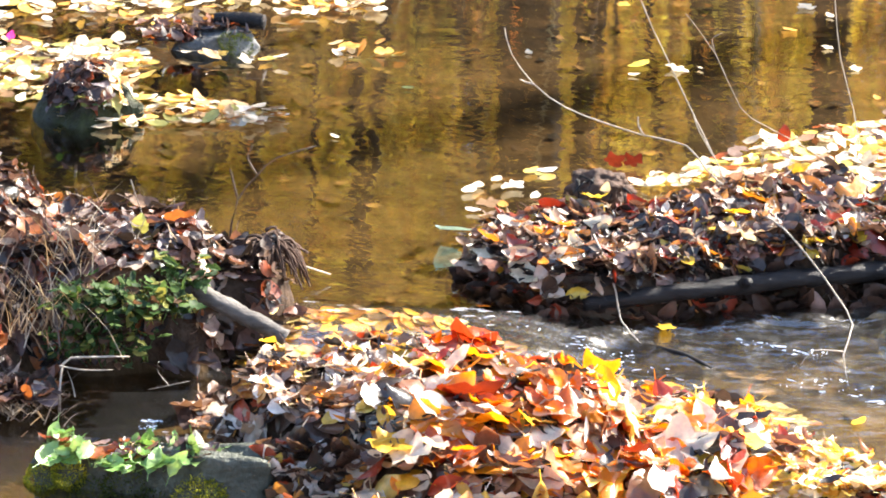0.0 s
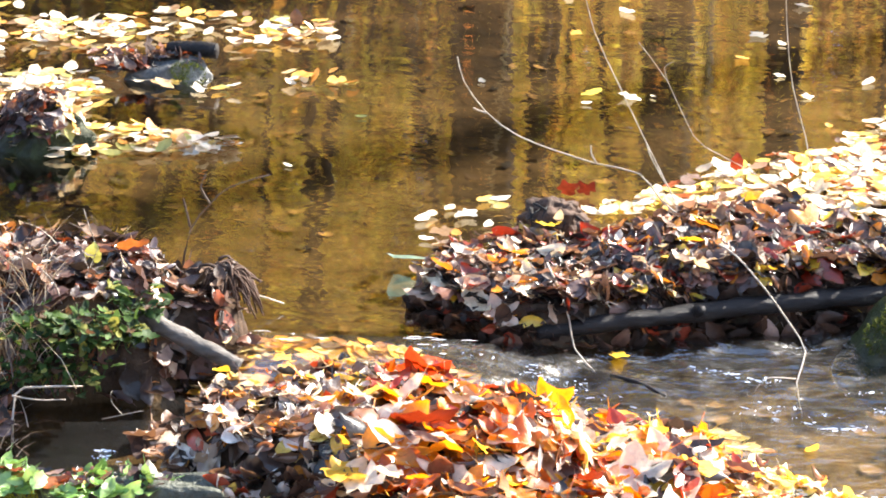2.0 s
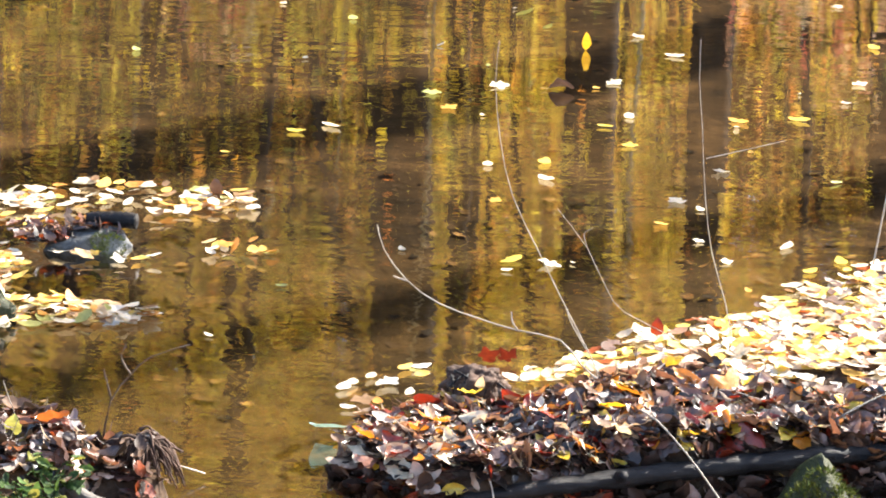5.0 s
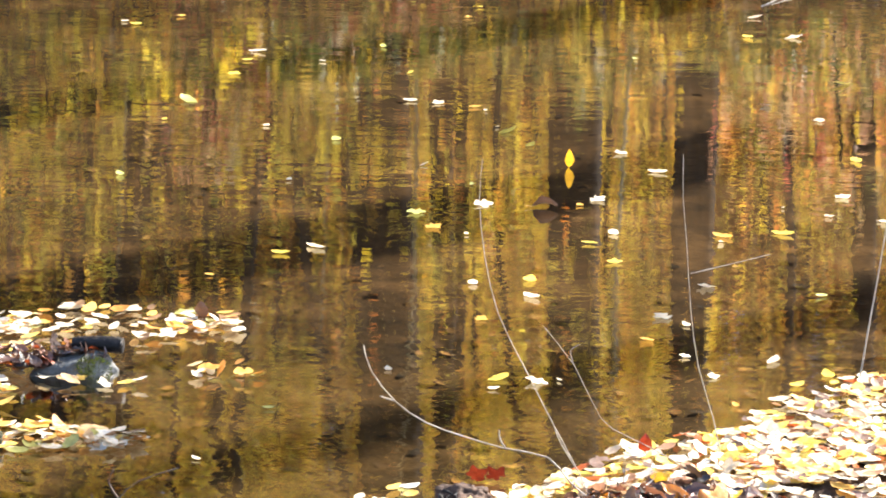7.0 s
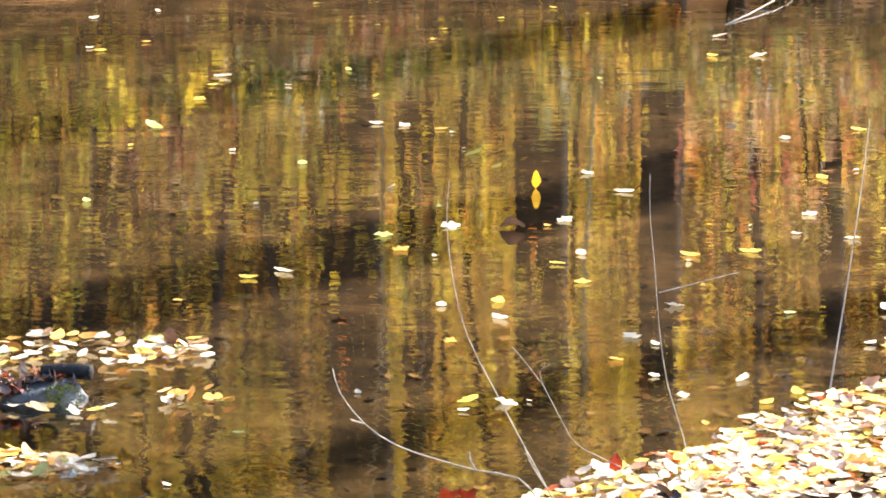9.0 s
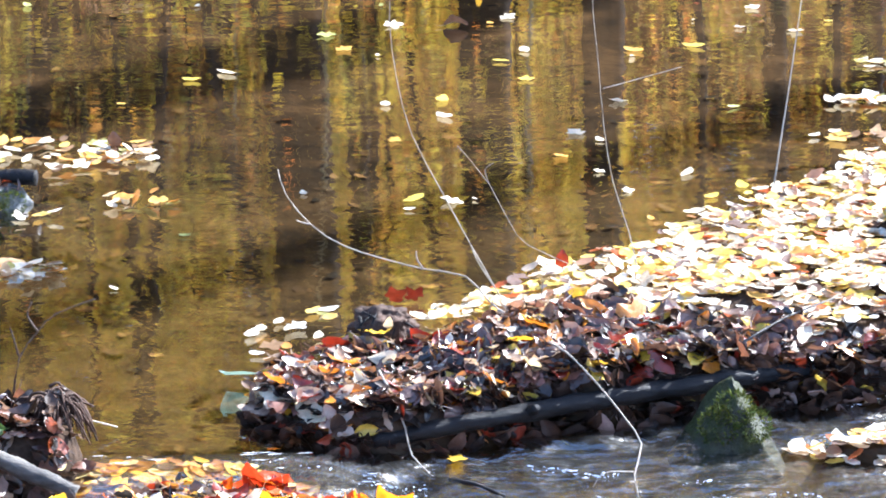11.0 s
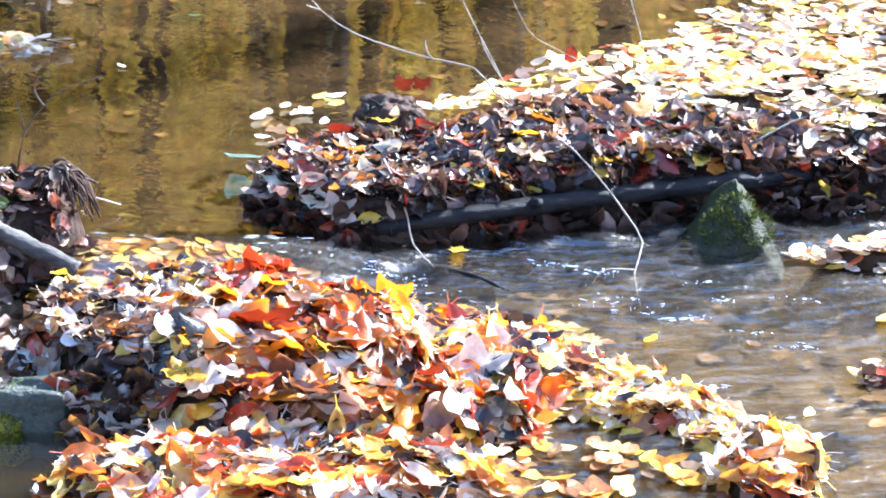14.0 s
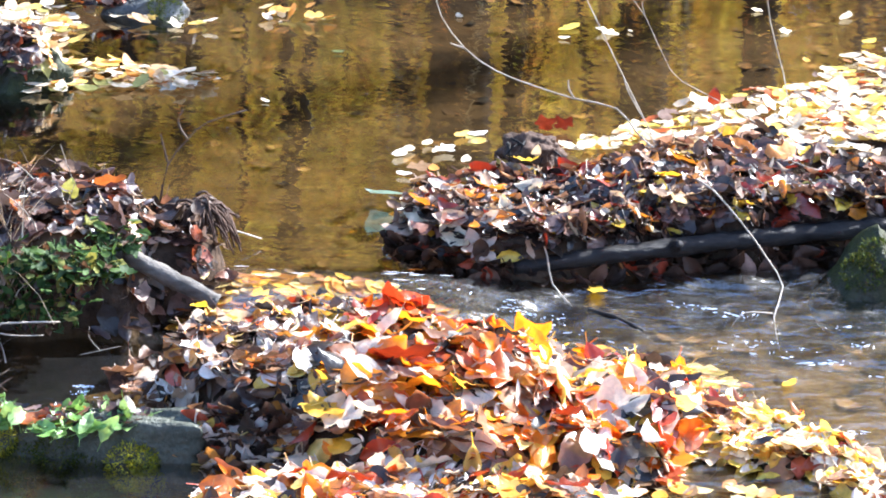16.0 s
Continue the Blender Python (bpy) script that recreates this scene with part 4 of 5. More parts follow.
twig([(-0.211, 6.5, 0.289), (-0.194, 6.465, 0.243), (-0.142, 6.43, 0.186), (-0.073, 6.395, 0.149), (0.013, 6.36, 0.129), (0.097, 6.325, 0.117), (0.187, 6.29, 0.11),
      (0.23, 6.255, 0.071), (0.279, 6.22, 0.042), (0.337, 6.185, 0.05), (0.452, 6.15, 0.05)], (0.0013, 0.0027), M_TWIG, "pale bare twig arching from the leaves over the pond",
     [[(-0.142, 6.43, 0.186), (-0.162, 6.43, 0.192), (-0.172, 6.42, 0.20)], [(0.097, 6.325, 0.117), (0.085, 6.32, 0.14), (0.083, 6.32, 0.16)]], 1)
twig([(0.043, 6.5, 0.708), (0.037, 6.483, 0.619), (0.05, 6.467, 0.498), (0.08, 6.45, 0.377), (0.141, 6.433, 0.255), (0.202, 6.40, 0.142), (0.256, 6.32, 0.061), (0.275, 6.27, 0.03)],
     (0.0008, 0.0018), M_TWIG, "thin pale shoot rising from the leaf bank", [[(0.202, 6.40, 0.142), (0.216, 6.38, 0.11), (0.262, 6.32, 0.05)]], 11)
twig([(0.181, 6.6, 0.304), (0.249, 6.567, 0.224), (0.308, 6.54, 0.113), (0.358, 6.51, 0.085), (0.419, 6.48, 0.064), (0.493, 6.45, 0.03)], (0.0008, 0.0014), M_TWIG, "thin bent shoot over the pond", [[(0.249, 6.567, 0.224), (0.24, 6.56, 0.26), (0.26, 6.56, 0.275)]], 21)
twig([(0.485, 6.7, 0.669), (0.486, 6.692, 0.575), (0.496, 6.683, 0.473), (0.509, 6.675, 0.319), (0.529, 6.667, 0.19), (0.562, 6.63, 0.085), (0.578, 6.57, 0.01)], (0.0008, 0.0017), M_TWIG,
     "upright pale shoot with a side branch", [[(0.508, 6.69, 0.4), (0.583, 6.695, 0.418), (0.683, 6.7, 0.443)]], 31)
twig([(1.036, 7.2, 0.67), (1.014, 7.175, 0.47), (0.985, 7.15, 0.255), (0.96, 7.125, 0.095), (0.945, 7.1, 0.0)], (0.0014, 0.0030), M_TWIG, "straight pale stem standing at the leaf mat's edge", (), 41)
twig([(0.345, 5.955, 0.085), (0.377, 5.89, 0.087), (0.431, 5.83, 0.046), (0.484, 5.794, -0.015), (0.512, 5.713, -0.040), (0.491, 5.631, -0.070), (0.503, 5.58, -0.12)], (0.0026, 0.0014), M_TWIG,
     "crooked white twig hanging off the log into the stream", [[(0.489, 5.63, -0.062), (0.431, 5.60, -0.050), (0.404, 5.58, -0.075)]], 51)
twig([(-0.556, 5.84, 0.245), (-0.634, 5.83, 0.22), (-0.672, 5.82, 0.186), (-0.711, 5.81, 0.134), (-0.727, 5.8, 0.05)], (0.0012, 0.0028), M_TWIG_DARK, "dark forked twig sticking up from the bank",
     [[(-0.711, 5.81, 0.14), (-0.723, 5.8, 0.204)], [(-0.672, 5.82, 0.186), (-0.69, 5.82, 0.22), (-0.68, 5.82, 0.25)]], 61)
twig([(-0.518, 5.74, 0.012), (-0.606, 5.72, 0.046), (-0.65, 5.71, 0.055)], (0.002, 0.003), M_TWIG, "short pale stick poking out of the bank", (), 71)
twig([(-0.002, 5.80, 0.095), (0.028, 5.755, 0.048), (0.047, 5.725, 0.002), (0.059, 5.70, -0.046), (0.099, 5.66, -0.075)], (0.0028, 0.002), M_TWIG, "thin twig draped over the leaf bank's edge", [[(0.028, 5.8, 0.03), (0.0, 5.79, 0.02), (-0.03, 5.78, 0.015)]], 81)
twig([(-0.967, 5.2, -0.06), (-0.962, 5.217, 0.031), (-0.923, 5.233, 0.04), (-0.843, 5.25, 0.037)], (0.0032, 0.002), M_TWIG, "arched pale stalk rising from dark water", [[(-0.965, 5.2, 0.036), (-0.92, 5.21, 0.025), (-0.87, 5.22, 0.023)]], 91)
twig([(1.107, 11.5, 0.0), (1.322, 11.85, 0.02), (1.436, 12.2, 0.05)], (0.0045, 0.0025), M_TWIG, "bare branch lying on the far water", [[(1.322, 11.85, 0.02), (1.25, 12.0, 0.05), (1.2, 12.1, 0.06)]], 101)
twig([(0.13, 5.62, -0.066), (0.18, 5.59, -0.063), (0.235, 5.545, -0.070)], (0.0055, 0.0035), M_LOG, "dark waterlogged stick lying in the riffle", (), 121)
twig([(0.745, 6.006, 0.055), (0.841, 6.091, 0.075), (0.957, 6.176, 0.085)], (0.004, 0.002), M_LOG_GREY, "grey stick lying on the leaf mat", (), 111)


twig([(0.274, 6.199, 0.05), (0.35, 6.165, 0.062), (0.424, 6.137, 0.06), (0.542, 6.144, 0.062), (0.64, 6.059, 0.055)], (0.0022, 0.0016), M_TWIG, "pale twig lying along the leaf bank", [[(0.542, 6.144, 0.062), (0.605, 6.195, 0.055), (0.60, 6.30, 0.04)]], 161)
twig([(0.347, 6.228, 0.12), (0.344, 6.226, 0.075), (0.342, 6.223, 0.02)], (0.0009, 0.0014), M_TWIG_DARK, "short dark twig standing in the leaf mat", (), 171)
twig([(0.031, 5.80, 0.035), (0.092, 5.785, 0.03), (0.142, 5.775, 0.02)], (0.0014, 0.001), M_TWIG, "thin stalk lying across the leaf bank's face", (), 181)
twig([(-0.82, 5.32, -0.06), (-0.78, 5.31, -0.045), (-0.74, 5.30, -0.03)], (0.0009, 0.0007), M_TWIG, "thin forked twig over the dark pool", [[(-0.78, 5.31, -0.045), (-0.80, 5.312, -0.02), (-0.80, 5.317, 0.0)]], 191)
twig([(-0.62, 5.27, -0.02), (-0.56, 5.26, 0.03), (-0.50, 5.25, 0.035), (-0.44, 5.25, 0.03)], (0.0024, 0.0014), M_TWIG, "pale stalk lying on the leaf heap", (), 201)


rnd = random.Random(131)
for k in range(9):
    x, y = -0.85 - 0.28 * rnd.random(), 5.45 + 0.3 * rnd.random()
    z = float(land(x, y))
    bend = rnd.uniform(-0.06, 0.06)
    twig([(x + bend * 1.5, y - 0.03, z + rnd.uniform(0.07, 0.13)), (x + bend, y - 0.01, z + 0.07), (x + bend * 0.3, y, z + 0.03), (x, y, z - 0.01)], (0.0008, 0.002),
         (M_TWIG, M_TWIG_DARK)[k % 2], "thin dead stalk standing on the mud bank", (), 140 + k)


# ---- plants and single leaves ----
TORN = [(np.array([(-0.62, -0.05, 0.0), (-0.1, 0.2, 0.05), (0.4, 0.42, 0.02), (0.5, 0.1, 0.09), (0.36, -0.3, 0.03), (-0.1, -0.22, 0.02), (0.1, 0.02, 0.03)]),
         [(6, 0, 1), (6, 1, 2), (6, 2, 3), (6, 3, 4), (6, 4, 5), (6, 5, 0)])]
M_LEAF_SICK = leaf_material("leaf_yellow_green", [(1, (0.46, 0.46, 0.14))], 0.4, 0.3)
def single_leaf(place, size, yaw, tilt, shape, material, label, name="fallen_leaf", shapes=SHAPES, group="single bright leaves", face=0.0):
    ob = new(name, leaf_mesh(shapes, shape, material))
    ob.matrix_basis = leaf_pose(place, size, radians(yaw), radians(tilt), radians(face))
    return tagged(ob, label, "leaf", group)


single_leaf((0.087, 4.65, 0.045), 0.1, 40, 25, 8, M_LEAF_RED, "large red-brown leaf lying on the leaf heap")
single_leaf((-0.276, 4.7, 0.03), 0.09, 0, 35, 9, M_LEAF_RED, "red-brown leaf lying on the low leaf heap")
single_leaf((0.084, 4.915, 0.05), 0.06, 240, 45, 4, M_LEAF_RED, "round orange-red leaf on the leaf heap")
single_leaf((-0.375, 5.164, 0.06), 0.085, 340, 50, 8, M_LEAF_RED, "orange-red leaf standing at the heap's crest")
single_leaf((-0.207, 5.03, 0.092), 0.125, 75, 46, 4, M_LEAF_RED, "large rust-red round leaf standing on the leaf heap")
single_leaf((0.038, 6.42, 0.022), 0.058, 60, 68, 8, M_LEAF_RUST, "dark red leaf upright on the leaf mat")
single_leaf((0.078, 6.42, 0.022), 0.055, -40, 64, 10, M_LEAF_RUST, "dark red leaf upright on the leaf mat")
single_leaf((-0.285, 5.965, 0.028), 0.085, 0, 28, 0, M_LEAF_BLUE, "bleached bluish torn leaf floating at the leaf bank's edge", shapes=TORN)
single_leaf((0.405, 6.5, 0.066), 0.05, 0, 70, 4, M_LEAF_RED, "small orange-red leaf hanging on a shoot")
single_leaf((0.0, 6.06, 0.075), 0.055, 100, 12, 4, M_LEAF_YELLOW, "yellow leaf lying on the dark leaf bank")
single_leaf((0.29, 5.985, 0.08), 0.065, 80, 22, 3, M_LEAF_YELLOW, "curled yellow leaf on the dark leaf bank")
single_leaf((0.23, 6.05, 0.085), 0.06, 95, 18, 1, M_LEAF_YELLOW, "yellow leaf lying on the dark leaf bank")
single_leaf((0.147, 5.715, -0.062), 0.05, 70, 5, 3, M_LEAF_YELLOW, "yellow lobed leaf floating below the log", shapes=FLAT_SHAPES)
single_leaf((-0.061, 5.335, 0.02), 0.075, 10, 50, 8, M_LEAF_RED, "orange-red leaf standing at the heap's crest")
single_leaf((-0.60, 5.36, 0.03), 0.05, 30, 30, 4, M_LEAF_YELLOW, "bright yellow leaf on the leaf heap")
single_leaf((-0.875, 5.60, 0.155), 0.06, 10, 62, 4, M_LEAF_SICK, "pale yellow-green leaf leaning on the bank")


single_leaf((-0.652, 7.55, 0.03), 0.06, 170, 75, 2, M_LEAF_WET_SHADED, "dark curled leaf standing up from a floating raft")
single_leaf((-1.41, 7.1, 0.03), 0.035, 20, 60, 4, M_PINK, "bright pink petal-like leaf among floating leaves")


def plant(place, stems, spread_r, height, leaf, seed, label, material=M_LEAF_GREEN):
    rnd = random.Random(seed)
    e = empty_at("plant", place)
    tagged(e, label, "plant", "green plants on the bank")
    base = Vector(place)
    for k in range(stems):
        a = rnd.random() * math.tau
        r = spread_r * math.sqrt(rnd.random())
        foot = base + Vector((math.cos(a) * r * 0.8, math.sin(a) * r * 0.35, 0))
        foot.z = max(float(land(foot.x, foot.y)), base.z - 0.02)
        tip = foot + Vector((rnd.gauss(0, 0.02), rnd.gauss(-0.015, 0.02), height * rnd.uniform(0.4, 1.1)))
        mid = (foot + tip) / 2 + Vector((rnd.gauss(0, 0.008), rnd.gauss(0, 0.008), 0.006))
        stem = child("stem", mesh_of("stem", *tube([foot, mid, tip], (0.0014, 0.0008), 4, 0, k, 3), material), e)
        for q in range(rnd.randrange(3, 6)):
            t = rnd.uniform(0.35, 1)
            p = foot.lerp(tip, t) + Vector((rnd.gauss(0, 0.01), rnd.gauss(0, 0.01), 0.003))
            m = leaf_pose(p, leaf * rnd.uniform(0.6, 1.3), rnd.random() * math.tau, rnd.gauss(0, 0.55), rnd.random() * math.tau)
            child("leaf", leaf_mesh(SHAPES, rnd.randrange(5), material), e, m)
    return e


plant((-0.87, 5.37, 0.085), 75, 0.15, 0.07, 0.030, 41, "low green creeper hanging down the shaded bank")
plant((-0.92, 5.34, 0.01), 45, 0.13, 0.07, 0.024, 46, "low green creeper hanging down the shaded bank")
plant((-0.76, 5.47, 0.10), 16, 0.05, 0.05, 0.032, 42, "small green plant beside the broken branch")
plant((-0.76, 4.915, 0.0), 12, 0.12, 0.045, 0.052, 43, "young green seedlings growing on the mossy stone", M_LEAF_SPROUT)
plant((-0.90, 4.925, -0.005), 7, 0.07, 0.075, 0.048, 44, "young green seedlings growing on the mossy stone", M_LEAF_SPROUT)
plant((-1.15, 6.60, 0.06), 7, 0.06, 0.03, 0.024, 45, "small green leaves on the dark stone")


def dry_grass(place, count, rx, ry, height, seed, label, droop=0.3):
    rnd = random.Random(seed)
    verts, faces = [], []
    for _ in range(count):
        x, y = place[0] + rnd.gauss(0, rx), place[1] + rnd.gauss(0, ry)
        z = max(float(land(x, y)), place[2] - 0.03)
        a, h, w = rnd.random() * math.tau, height * rnd.uniform(0.4, 1.2), rnd.uniform(0.0008, 0.002)
        d = Vector((math.cos(a) * droop, math.sin(a) * droop * 0.6 - 0.1, 1)) * h
        o = len(verts)
        for t in (0, 0.4, 0.75, 1.0):
            c = Vector((x, y, z)) + d * t + Vector((math.cos(a), math.sin(a), -0.9)) * (droop * h * t * t)
            verts += [(c.x - w * (1.05 - t), c.y, c.z), (c.x + w * (1.05 - t), c.y, c.z)]
        for k in range(3):
            faces.append((o + 2 * k, o + 2 * k + 1, o + 2 * k + 3, o + 2 * k + 2))
    ob = new("dry_grass", mesh_of("dry_grass", verts, faces, M_STRAW))
    return tagged(ob, label, "grass", kind="stuff")


dry_grass((-1.03, 5.42, 0.06), 170, 0.06, 0.06, 0.16, 51, "tangled dry stalks and dead grass on the bank")
dry_grass((-1.06, 5.2, -0.03), 130, 0.05, 0.04, 0.11, 52, "brown dead grass hanging over dark water", 0.6)
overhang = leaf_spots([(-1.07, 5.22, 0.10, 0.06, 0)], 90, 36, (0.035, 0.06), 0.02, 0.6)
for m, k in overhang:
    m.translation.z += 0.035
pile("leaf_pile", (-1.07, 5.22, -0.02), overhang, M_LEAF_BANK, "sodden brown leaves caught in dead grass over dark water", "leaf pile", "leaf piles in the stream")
M_ROOT = bark_material("root_brown", (0.014, 0.008, 0.005), (0.10, 0.05, 0.03), (1, 1, 1), 60, 0.75)
tuft = empty_at("root_tuft", (-0.625, 5.66, 0.02))
tagged(tuft, "brown fibrous root tuft drooping at the bank's tip", "roots", "roots at the water")
rnd = random.Random(53)
for k in range(150):
    a = rnd.uniform(-math.pi * 1.05, math.pi * 0.25)
    out = rnd.uniform(0.03, 0.085)
    p0 = Vector((-0.635 + rnd.gauss(0, 0.012), 5.665 + rnd.gauss(0, 0.01), 0.10 + rnd.gauss(0, 0.008)))
    p1 = p0 + Vector((math.cos(a) * out * 0.6, math.sin(a) * out * 0.6, rnd.uniform(-0.012, 0.012)))
    p2 = p0 + Vector((math.cos(a) * out, math.sin(a) * out, -rnd.uniform(0.01, 0.075)))
    child("root", mesh_of("root", *tube([p0, p1, p2], (0.0042, 0.0016), 4, 0.25, k, 3), M_TWIG if k % 40 == 0 else M_ROOT), tuft)
dry_grass((-0.90, 5.84, 0.08), 60, 0.02, 0.02, 0.10, 54, "dry seed stalks on the bank's crest", 0.25)
clump = stone("root_clump", (0.0, 6.24, 0.028), (0.078, 0.045, 0.048), 8, M_ROOT, "black sodden root clump among floating leaves", 61, 5, 0.45)
tagged(clump, category="roots", group="roots at the water")
rnd = random.Random(62)
for k in range(7):
    p0 = Vector((rnd.uniform(-0.05, 0.05), 6.225, rnd.uniform(0.035, 0.06)))
    p2 = p0 + Vector((rnd.uniform(-0.05, 0.05), -0.03, -rnd.uniform(0.02, 0.04)))
    p1 = (p0 + p2) / 2 + Vector((0, -0.008, 0.008))
    child("root", mesh_of("root", *tube([p0, p1, p2], (0.003, 0.001), 5, 0.3, k, 3), M_LOG), clump)
single_leaf((0.02, 6.185, 0.045), 0.045, 10, 60, 0, M_LEAF_FLOAT, "tan oval leaf leaning on the black root clump")


# sun glints where the water riffles, added as small flat white flecks
rnd = random.Random(63)
verts, faces = [], []
riffles = [(0.44, 5.50, 0.03, 0.012), (0.40, 5.47, 0.03, 0.01), (0.50, 5.46, 0.03, 0.01), (-0.05, 5.60, 0.05, 0.008), (0.02, 5.58, 0.03, 0.006), (0.42, 5.63, 0.025, 0.008), (0.34, 5.66, 0.03, 0.008),
           (0.62, 5.58, 0.02, 0.006), (0.66, 5.50, 0.02, 0.006), (0.58, 5.42, 0.025, 0.006), (0.70, 5.36, 0.02, 0.006), (0.80, 5.52, 0.03, 0.008), (0.78, 5.30, 0.02, 0.008), (-0.80, 5.20, 0.02, 0.006), (-0.79, 5.17, 0.012, 0.006), (0.60, 5.12, 0.02, 0.006),
           (0.10, 5.52, 0.05, 0.02), (0.66, 4.98, 0.05, 0.015), (0.55, 4.80, 0.03, 0.012), (1.02, 5.99, 0.04, 0.012), (0.95, 5.95, 0.03, 0.01)]
for k in range(300):
    cx, cy, rx, ry = rnd.choice(riffles)
    x, y = cx + rnd.gauss(0, rx), cy + rnd.gauss(0, ry)
    if y > float(lip(x)) + 0.02 or land(x, y) > float(stream_height(np.float64(x), np.float64(y))):
        continue
    z = float(stream_height(np.float64(x), np.float64(y))) + 0.0025
    w, h, skew = 0.0012 + 0.012 * rnd.random() ** 3, rnd.uniform(0.0004, 0.0011), rnd.uniform(-0.5, 0.35)
    o = len(verts)
    for q in range(7):
        a = math.tau * q / 7
        dx = math.cos(a) * w * rnd.uniform(0.2, 1.3)
        verts.append((x + dx, y + math.sin(a) * h * rnd.uniform(0.5, 1.5) + dx * skew, z + 0.0008 * math.sin(a)))
    faces.append(tuple(range(o, o + 7)))
for k in range(16):  # sheen where the pond slides over its lip, added as flat pale streaks
    x = rnd.choice((-0.53, -0.46, -0.24, -0.20)) + rnd.gauss(0, 0.03)
    y = float(lip(x)) - abs(rnd.gauss(0.02, 0.02))
    z, w, h, o = float(stream_height(np.float64(x), np.float64(y))) + 0.003, rnd.uniform(0.006, 0.022), rnd.uniform(0.0006, 0.0014), len(verts)
    verts += [(x - w, y, z), (x - w * 0.3, y - h, z), (x + w, y - h * 0.4, z), (x + w * 0.2, y + h, z)]
    faces.append((o, o + 1, o + 2, o + 3))
# plain white that paints the glints and the sheen
fm = Nodes("foam")
M_GLINT = fm.done(fm.shader((0.9, 0.92, 0.95), 0.25, fm.bump(fm.noise(300), 0.5, 0.001)))
tagged(new("foam", mesh_of("foam", verts, faces, M_GLINT)), "flat white flecks standing for sun glints on the riffling stream", "foam", kind="stuff")

# ---- dead leaves on the pond's bed ----
rnd = random.Random(81)
verts, faces, at = [], [], 0
M_BED = leaf_material("leaves_bed", [(5, (0.015, 0.010, 0.005)), (4, (0.05, 0.028, 0.010)), (3, (0.10, 0.055, 0.018)), (3, (0.18, 0.10, 0.035))], 0.6, 0.1, 0.1)
for k in range(1100):
    x, y = rnd.uniform(-1.9, 1.6), 5.75 + 6.0 * rnd.random() ** 1.3
    z = float(land(x, y))
    if z > -0.03 or y < float(lip(x)) or value_noise(x, y, 1.8) < rnd.uniform(-0.3, 0.25):
        continue
    v, f = FLAT_SHAPES[rnd.randrange(4)]
    a = np.array(leaf_pose((x, y, z + 0.002), rnd.uniform(0.03, 0.06), rnd.random() * math.tau, rnd.gauss(0, 0.1), rnd.random() * math.tau))
    verts.append(v @ a[:3, :3].T + a[:3, 3])
    faces += [tuple(q + at for q in face) for face in f]
    at += len(v)
tagged(new("sunken_leaves", mesh_of("sunken_leaves", np.concatenate(verts), faces, M_BED)), "brown sodden leaves strewn over the pond bed", "leaves", kind="stuff")

rnd = random.Random(82)
verts, faces, at = [], [], 0
for k in range(260):
    x, y = rnd.uniform(-0.3, 1.3), rnd.uniform(4.5, 5.7)
    z = float(land(x, y))
    if z > LOW - 0.01 or y > float(lip(x)):
        continue
    v, f = FLAT_SHAPES[rnd.randrange(4)]
    a = np.array(leaf_pose((x, y, z + 0.004), rnd.uniform(0.03, 0.065), rnd.random() * math.tau, rnd.gauss(0, 0.15), rnd.random() * math.tau))
    verts.append(v @ a[:3, :3].T + a[:3, 3])
    faces += [tuple(q + at for q in face) for face in f]
    at += len(v)
tagged(new("sunken_leaves", mesh_of("sunken_leaves", np.concatenate(verts), faces, M_BED)), "tan and brown leaves lying on the stream bed", "leaves", kind="stuff")
for x, y in ((0.50, 5.31), (0.69, 5.30), (0.88, 4.98), (0.76, 5.01), (0.95, 5.42), (0.16, 5.44), (0.60, 5.02)):
    ob = new("floating_leaf", leaf_mesh(FLAT_SHAPES, rnd.randrange(3), M_LEAF_SUNK))
    ob.matrix_basis = leaf_pose((x, y, level(x, y) + 0.005), rnd.uniform(0.035, 0.055), rnd.random() * math.tau, rnd.gauss(0, 0.1), rnd.random() * math.tau)
    tagged(ob, "yellow leaf drifting on the stream", "leaf", "leaves adrift on the stream")

# ---- leaves afloat on the pond ----
rnd = random.Random(77)
AFLOAT = [(-0.71, 10.66), (-0.89, 9.93), (-1.01, 8.99), (-0.77, 10.31), (-0.28, 10.75), (-0.08, 9.92), (-0.17, 9.95), (0.04, 9.87), (0.14, 9.55), (-0.49, 8.18), (-0.13, 8.6), (-0.08, 8.45), (0.06, 8.69), (-0.39, 9.43), (0.48, 9.29), (0.58, 9.07), (0.39, 8.75), (0.35, 8.3), (0.42, 8.4), (0.41, 8.12), (0.18, 7.95), (0.18, 7.8), (0.03, 7.91), (0.05, 7.6), (0.46, 7.44), (0.51, 7.63), (0.09, 7.13), (0.18, 7.11), (0.64, 7.9), (0.76, 7.28), (0.8, 7.1), (0.88, 7.18), (0.72, 8.38), (0.89, 8.41), (1.1, 8.8), (1.19, 9.22), (0.98, 9.92), (1.13, 9.72), (1.26, 10.23), (1.01, 10.95), (1.17, 10.95), (1.06, 11.28), (1.19, 8.54), (1.38, 9.83), (-0.4, 8.24)]
